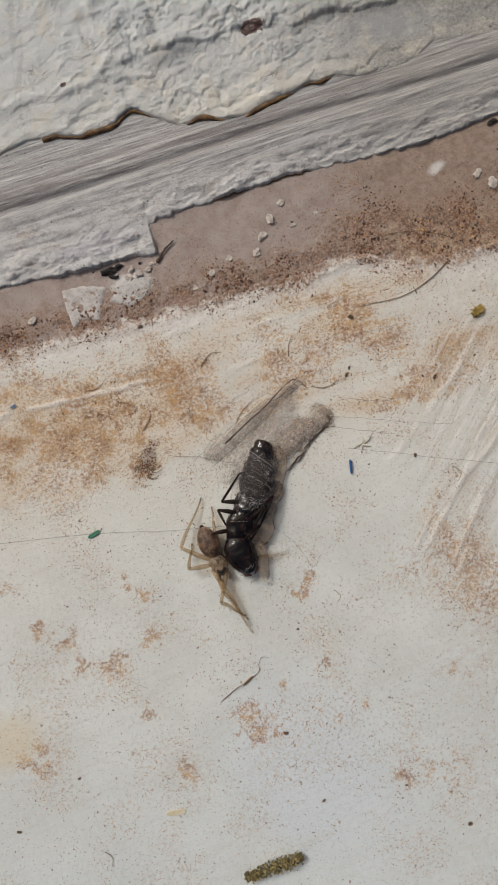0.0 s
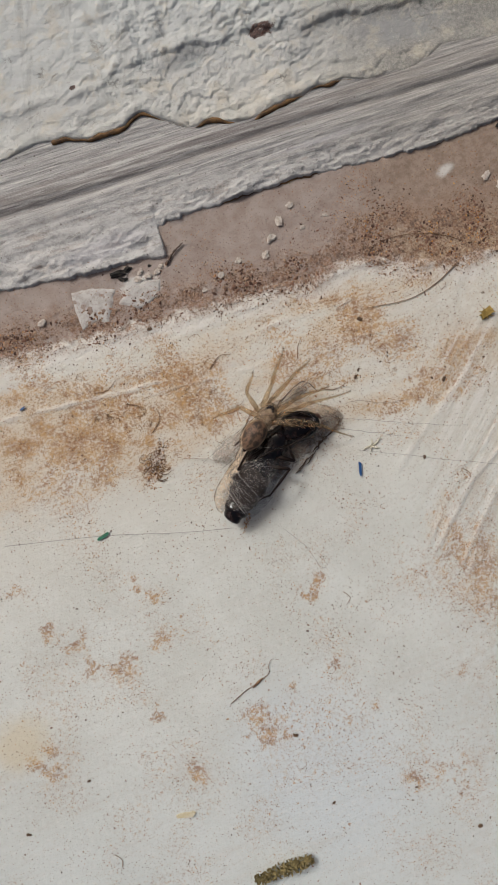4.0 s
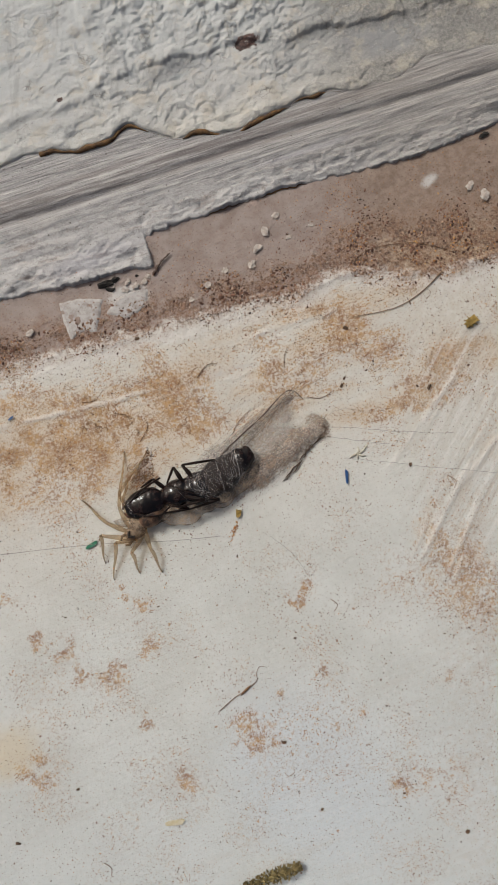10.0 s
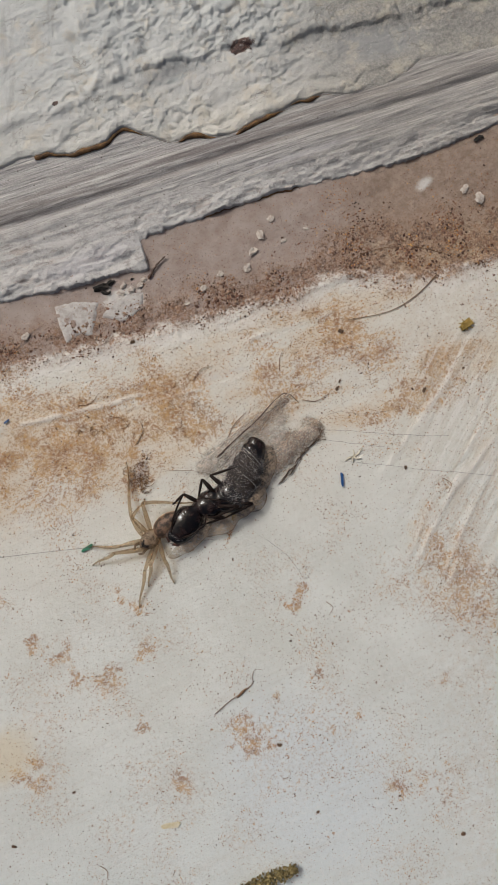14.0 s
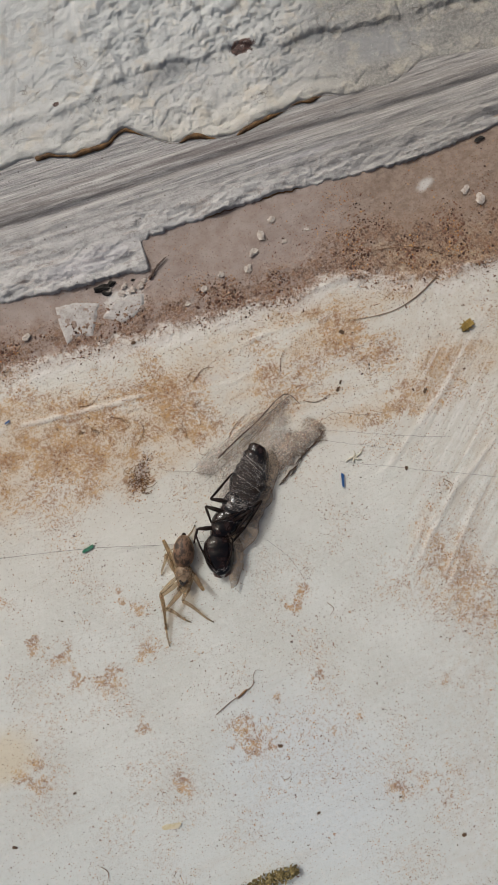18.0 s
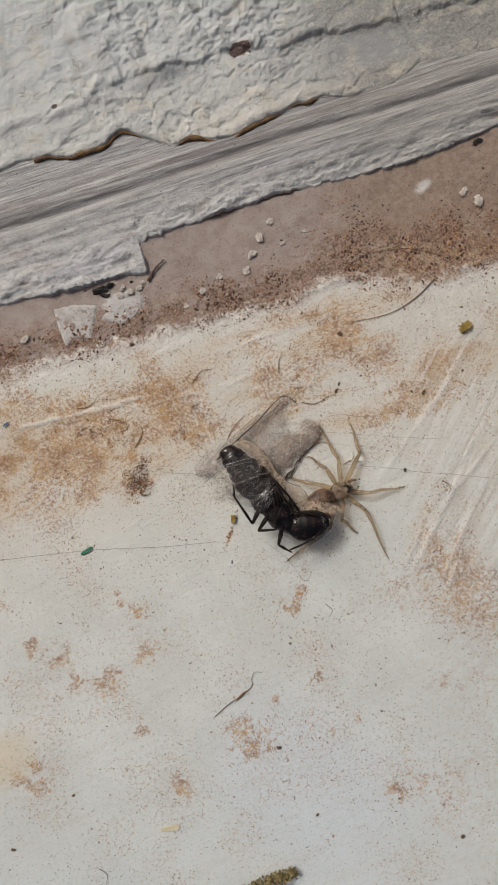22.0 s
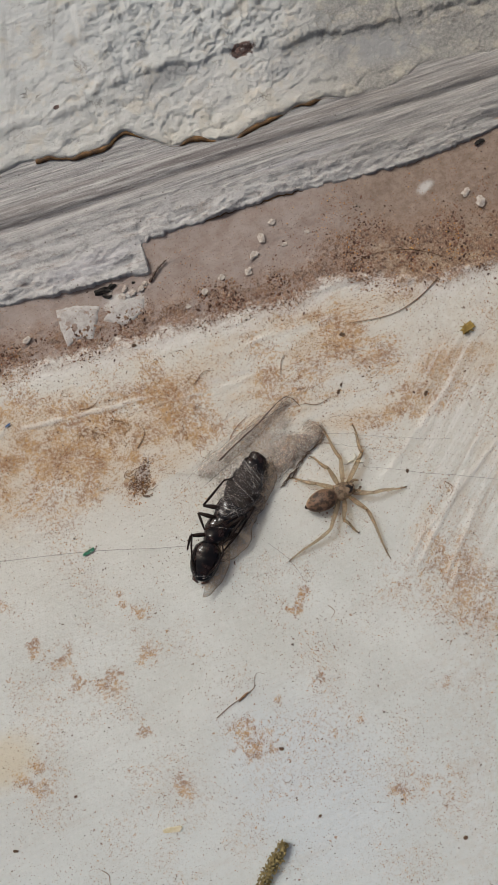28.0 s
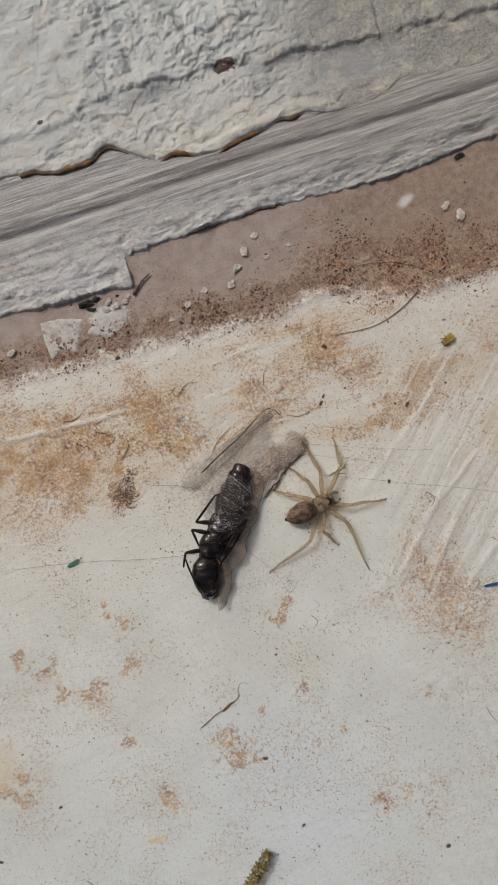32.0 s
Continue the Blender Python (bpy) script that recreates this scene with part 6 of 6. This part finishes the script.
    walk(head, [
        (0, body(2.5, 0, 0, 56.1)),
        (0.6, body(2.5, 0, 0, 35.8)),
        (1, body(2.5, 0, 0, 21.9)),
        (1.5, body(2.5, 0, 0, 1.3)),
        (1.75, body(2.5, 0, 0, 62.8)),
        (2, body(2.5, 0, 0, 124.3)),
        (2.25, body(2.5, 0, 0, 62.2)),
        (2.5, body(2.5, 0, 0, 0.0)),
        (3, body(2.5, 0, 0, 31.3)),
        (3.3, body(2.5, 0, 0, -6.3)),
        (3.5, body(2.5, 0, 0, -19.6)),
        (4.5, body(2.5, 0, 0, -83.4)),
        (5.5, body(2.5, 0, 0, -147.2)),
        (6.4, body(2.5, 0, 0, -147.2)),
        (6.5, body(2.5, 0, 0, -103.8)),
        (6.55, body(2.5, 0, 0, -54.6)),
        (6.6, body(2.5, 0, 0, -5.3)),
        (7, body(2.5, 0, 0, -13.2)),
        (7.5, body(2.5, 0, 0, 0.8)),
        (8, body(2.5, 0, 0, 13.9)),
        (9, body(2.5, 0, 0, 39.2)),
        (9.4, body(2.5, 0, 0, 2.0)),
        (9.6, body(2.5, 0, 0, 0.0)),
        (10, body(2.5, 0, 0, 4.1)),
        (11.6, body(2.5, 0, 0, 4.1)),
        (11.8, body(2.5, 0, 0, 79.0)),
        (11.87, body(2.5, 0, 0, 8.3)),
        (11.93, body(2.5, 0, 0, -62.3)),
        (12, body(2.5, 0, 0, -132.9)),
        (12.07, body(2.5, 0, 0, -77.1)),
        (12.13, body(2.5, 0, 0, -21.3)),
        (12.2, body(2.5, 0, 0, 34.5)),
        (12.4, body(2.5, 0, 0, -22.9)),
        (13, body(2.5, 0, 0, -25.2)),
        (13.2, body(2.5, 0, 0, -3.1)),
        (13.5, body(2.5, 0, 0, 12.8)),
        (13.8, body(2.5, 0, 0, 24.1)),
        (14, body(2.5, 0, 0, 28.8)),
        (14.5, body(2.5, 0, 0, 13.7)),
        (16.5, body(2.5, 0, 0, 28.3)),
        (17, body(2.5, 0, 0, 30.1)),
        (18, body(2.5, 0, 0, 44.3)),
        (18.5, body(2.5, 0, 0, 67.9)),
        (19, body(2.5, 0, 0, 44.7)),
        (19.4, body(2.5, 0, 0, 25.3)),
        (19.6, body(2.5, 0, 0, 63.7)),
        (19.8, body(2.5, 0, 0, 17.9)),
        (20, body(2.5, 0, 0, -14.9)),
        (20.03, body(2.5, 0, 0, -1.2)),
        (20.07, body(2.5, 0, 0, 12.6)),
        (20.1, body(2.5, 0, 0, 26.4)),
        (20.2, body(2.5, 0, 0, 35.0)),
        (20.3, body(2.5, 0, 0, 68.4)),
        (20.35, body(2.5, 0, 0, 89.6)),
        (20.4, body(2.5, 0, 0, 110.8)),
        (20.6, body(2.5, 0, 0, 89.5)),
        (21, body(2.5, 0, 0, 77.0)),
        (22, body(2.5, 0, 0, 61.4)),
        (22.2, body(2.5, 0, 0, 50.4)),
        (22.5, body(2.5, 0, 0, 35.3)),
        (22.8, body(2.5, 0, 0, 63.3)),
        (23, body(2.5, 0, 0, 82.0)),
        (23.3, body(2.5, 0, 0, 41.8)),
        (24, body(2.5, 0, 0, 51.6)),
        (24.6, body(2.5, 0, 0, 42.5)),
        (25, body(2.5, 0, 0, 57.6)),
        (25.5, body(2.5, 0, 0, -1.3)),
        (27.5, body(2.5, 0, 0, 36.8)),
        (28, body(2.5, 0, 0, 19.8)),
        (29, body(2.5, 0, 0, 33.2)),
        (30, body(2.5, 0, 0, 36.4)),
        (31, body(2.5, 0, 0, 36.9)),
        (32, body(2.5, 0, 0, 38.2)),
    ])
    walk(spider, [
        (0, body(-4.03, -6.42, 0.10, -82.0)),
        (1, body(-5.79, -5.92, 0.00, -84.4)),
        (1.5, body(-5.87, -2.26, 0.00, -97.6)),
        (2, body(-3.0, -2.75, 1.50, -35.6)),
        (2.25, body(-4.78, -2.57, 0.60, -76.1)),
        (2.5, body(-6.39, -2.38, 0.00, -116.6)),
        (3, body(-5.40, -3.74, 0.10, -152.3)),
        (3.2, body(-4.02, -4.42, 0.60, -116.7)),
        (3.3, body(-3.09, -2.24, 0.90, -167.0)),
        (3.4, body(-2.17, -0.06, 1.20, -217.3)),
        (3.5, body(-1.04, 0.65, 1.30, -277.8)),
        (5.5, body(1.29, 0.29, 1.50, -350.8)),
        (6.4, body(1.42, 0.39, 1.50, -350.9)),
        (6.45, body(0.79, 0.18, 1.35, -393.7)),
        (6.5, body(0.16, -0.04, 1.20, -436.5)),
        (6.6, body(-5.40, -0.89, 0.40, -509.0)),
        (7, body(-6.38, -2.01, 0.00, -462.5)),
        (7.5, body(-5.98, -4.84, 0.00, -509.1)),
        (8, body(-5.96, -5.47, 0.00, -512.5)),
        (9, body(-5.95, -5.22, 0.00, -518.9)),
        (9.3, body(-2.88, -6.19, 0.40, -449.0)),
        (9.5, body(1.83, -4.68, 1.00, -415.4)),
        (9.567, body(1.09, -2.96, 1.10, -470.1)),
        (9.633, body(0.35, -1.24, 1.20, -524.7)),
        (9.7, body(-0.39, 0.47, 1.30, -579.4)),
        (10, body(-7.47, -2.92, 0.00, -512.5)),
        (11.6, body(-7.41, -2.86, 0.00, -512.6)),
        (11.8, body(-3.35, 0.61, 0.90, -586.2)),
        (12, body(-2.6, 1.9, 1.50, -575.0)),
        (12.3, body(-5.39, 1.01, 0.50, -562.4)),
        (12.5, body(-7.32, -0.51, 0.00, -552.8)),
        (13, body(-7.30, -0.59, 0.00, -552.8)),
        (13.25, body(-3.76, -1.15, 0.85, -510.2)),
        (13.5, body(-0.23, -1.71, 1.70, -467.6)),
        (13.8, body(-6.08, -3.45, 0.30, -516.0)),
        (14, body(-6.64, -3.54, 0.00, -516.0)),
        (14.5, body(-6.57, -3.66, 0.00, -516.0)),
        (16.5, body(-5.53, -4.77, 0.00, -485.9)),
        (17, body(-5.53, -5.70, 0.00, -472.2)),
        (18, body(-5.48, -5.84, 0.00, -467.4)),
        (18.5, body(-3.11, -7.20, 0.00, -425.7)),
        (19, body(0.93, -8.08, 0.00, -377.5)),
        (19.2, body(3.07, -4.91, 0.00, -326.5)),
        (19.5, body(3.57, -4.06, 0.00, -353.5)),
        (20, body(3.24, -3.81, 0.00, -353.5)),
        (20.5, body(3.75, -3.95, 0.00, -353.5)),
        (22, body(4.06, -4.00, 0.00, -353.5)),
        (25, body(4.04, -4.00, 0.00, -353.5)),
        (27.5, body(4.06, -3.93, 0.00, -353.5)),
        (28, body(4.06, -3.96, 0.00, -353.5)),
        (29, body(4.03, -3.96, 0.00, -353.6)),
        (30, body(4.01, -3.96, 0.00, -353.7)),
        (31, body(4.02, -3.98, 0.00, -353.7)),
        (32, body(3.90, -3.99, 0.00, -353.8)),
    ])
    gait = (
        (0, HUG),
        (1, CROUCH),
        (1.5, CROUCH),
        (2, TIGHT),
        (2.5, FAN),
        (3, FAN),
        (3.2, FAN),
        (3.4, OVER),
        (3.5, OVER),
        (5.5, OVER),
        (6.4, OVER),
        (6.5, OVER),
        (6.6, FAN),
        (7, DOWN),
        (7.5, FAN),
        (8, FAN),
        (9, FAN),
        (9.3, FAN),
        (9.5, OVER),
        (9.7, OVER),
        (10, LEFT),
        (11.6, LEFT),
        (11.8, LEFT),
        (12, HUDDLE),
        (12.3, WEST),
        (12.5, WEST),
        (13, WEST),
        (13.5, OVER),
        (13.8, SKIRT),
        (14, SKIRT),
        (14.5, SKIRT),
        (16.5, FAN),
        (17, DOWN),
        (18, DOWN),
        (18.5, DOWN),
        (19, TURN),
        (19.2, TURN),
        (19.5, REST),
        (20, REST),
        (20.5, REST),
        (22, REST),
        (25, REST),
        (27.5, REST),
        (28, REST),
        (29, REST),
        (30, REST),
        (31, REST),
        (32, REST),
    )
    for i, leg in enumerate(legs):
        rows = [(t, step(leg, *posture[i])) for t, posture in gait]
        walk(leg[0], [(t, upper) for t, (upper, lower) in rows])
        walk(leg[1], [(t, lower) for t, (upper, lower) in rows])
    walk(blue_fibre, [
        (0, body(4.22, -3.58, 0.12, 72)),
        (20.1, body(4.22, -3.58, 0.12, 72)),
        (20.2, body(7.71, -7.30, 0.5, 40)),
        (20.3, body(11.20, -11.01, 0.12, -10)),
        (32, body(11.20, -11.01, 0.12, -10)),
    ])
    walk(moss, [
        (0, body(-7.56, -22.60, 0, 3.3)),
        (26.2, body(-7.56, -22.60, 0, 3.3)),
        (26.6, body(-6.92, -22.88, 0, 42.8)),
        (32, body(-6.92, -22.88, 0, 42.8)),
    ])


motions()
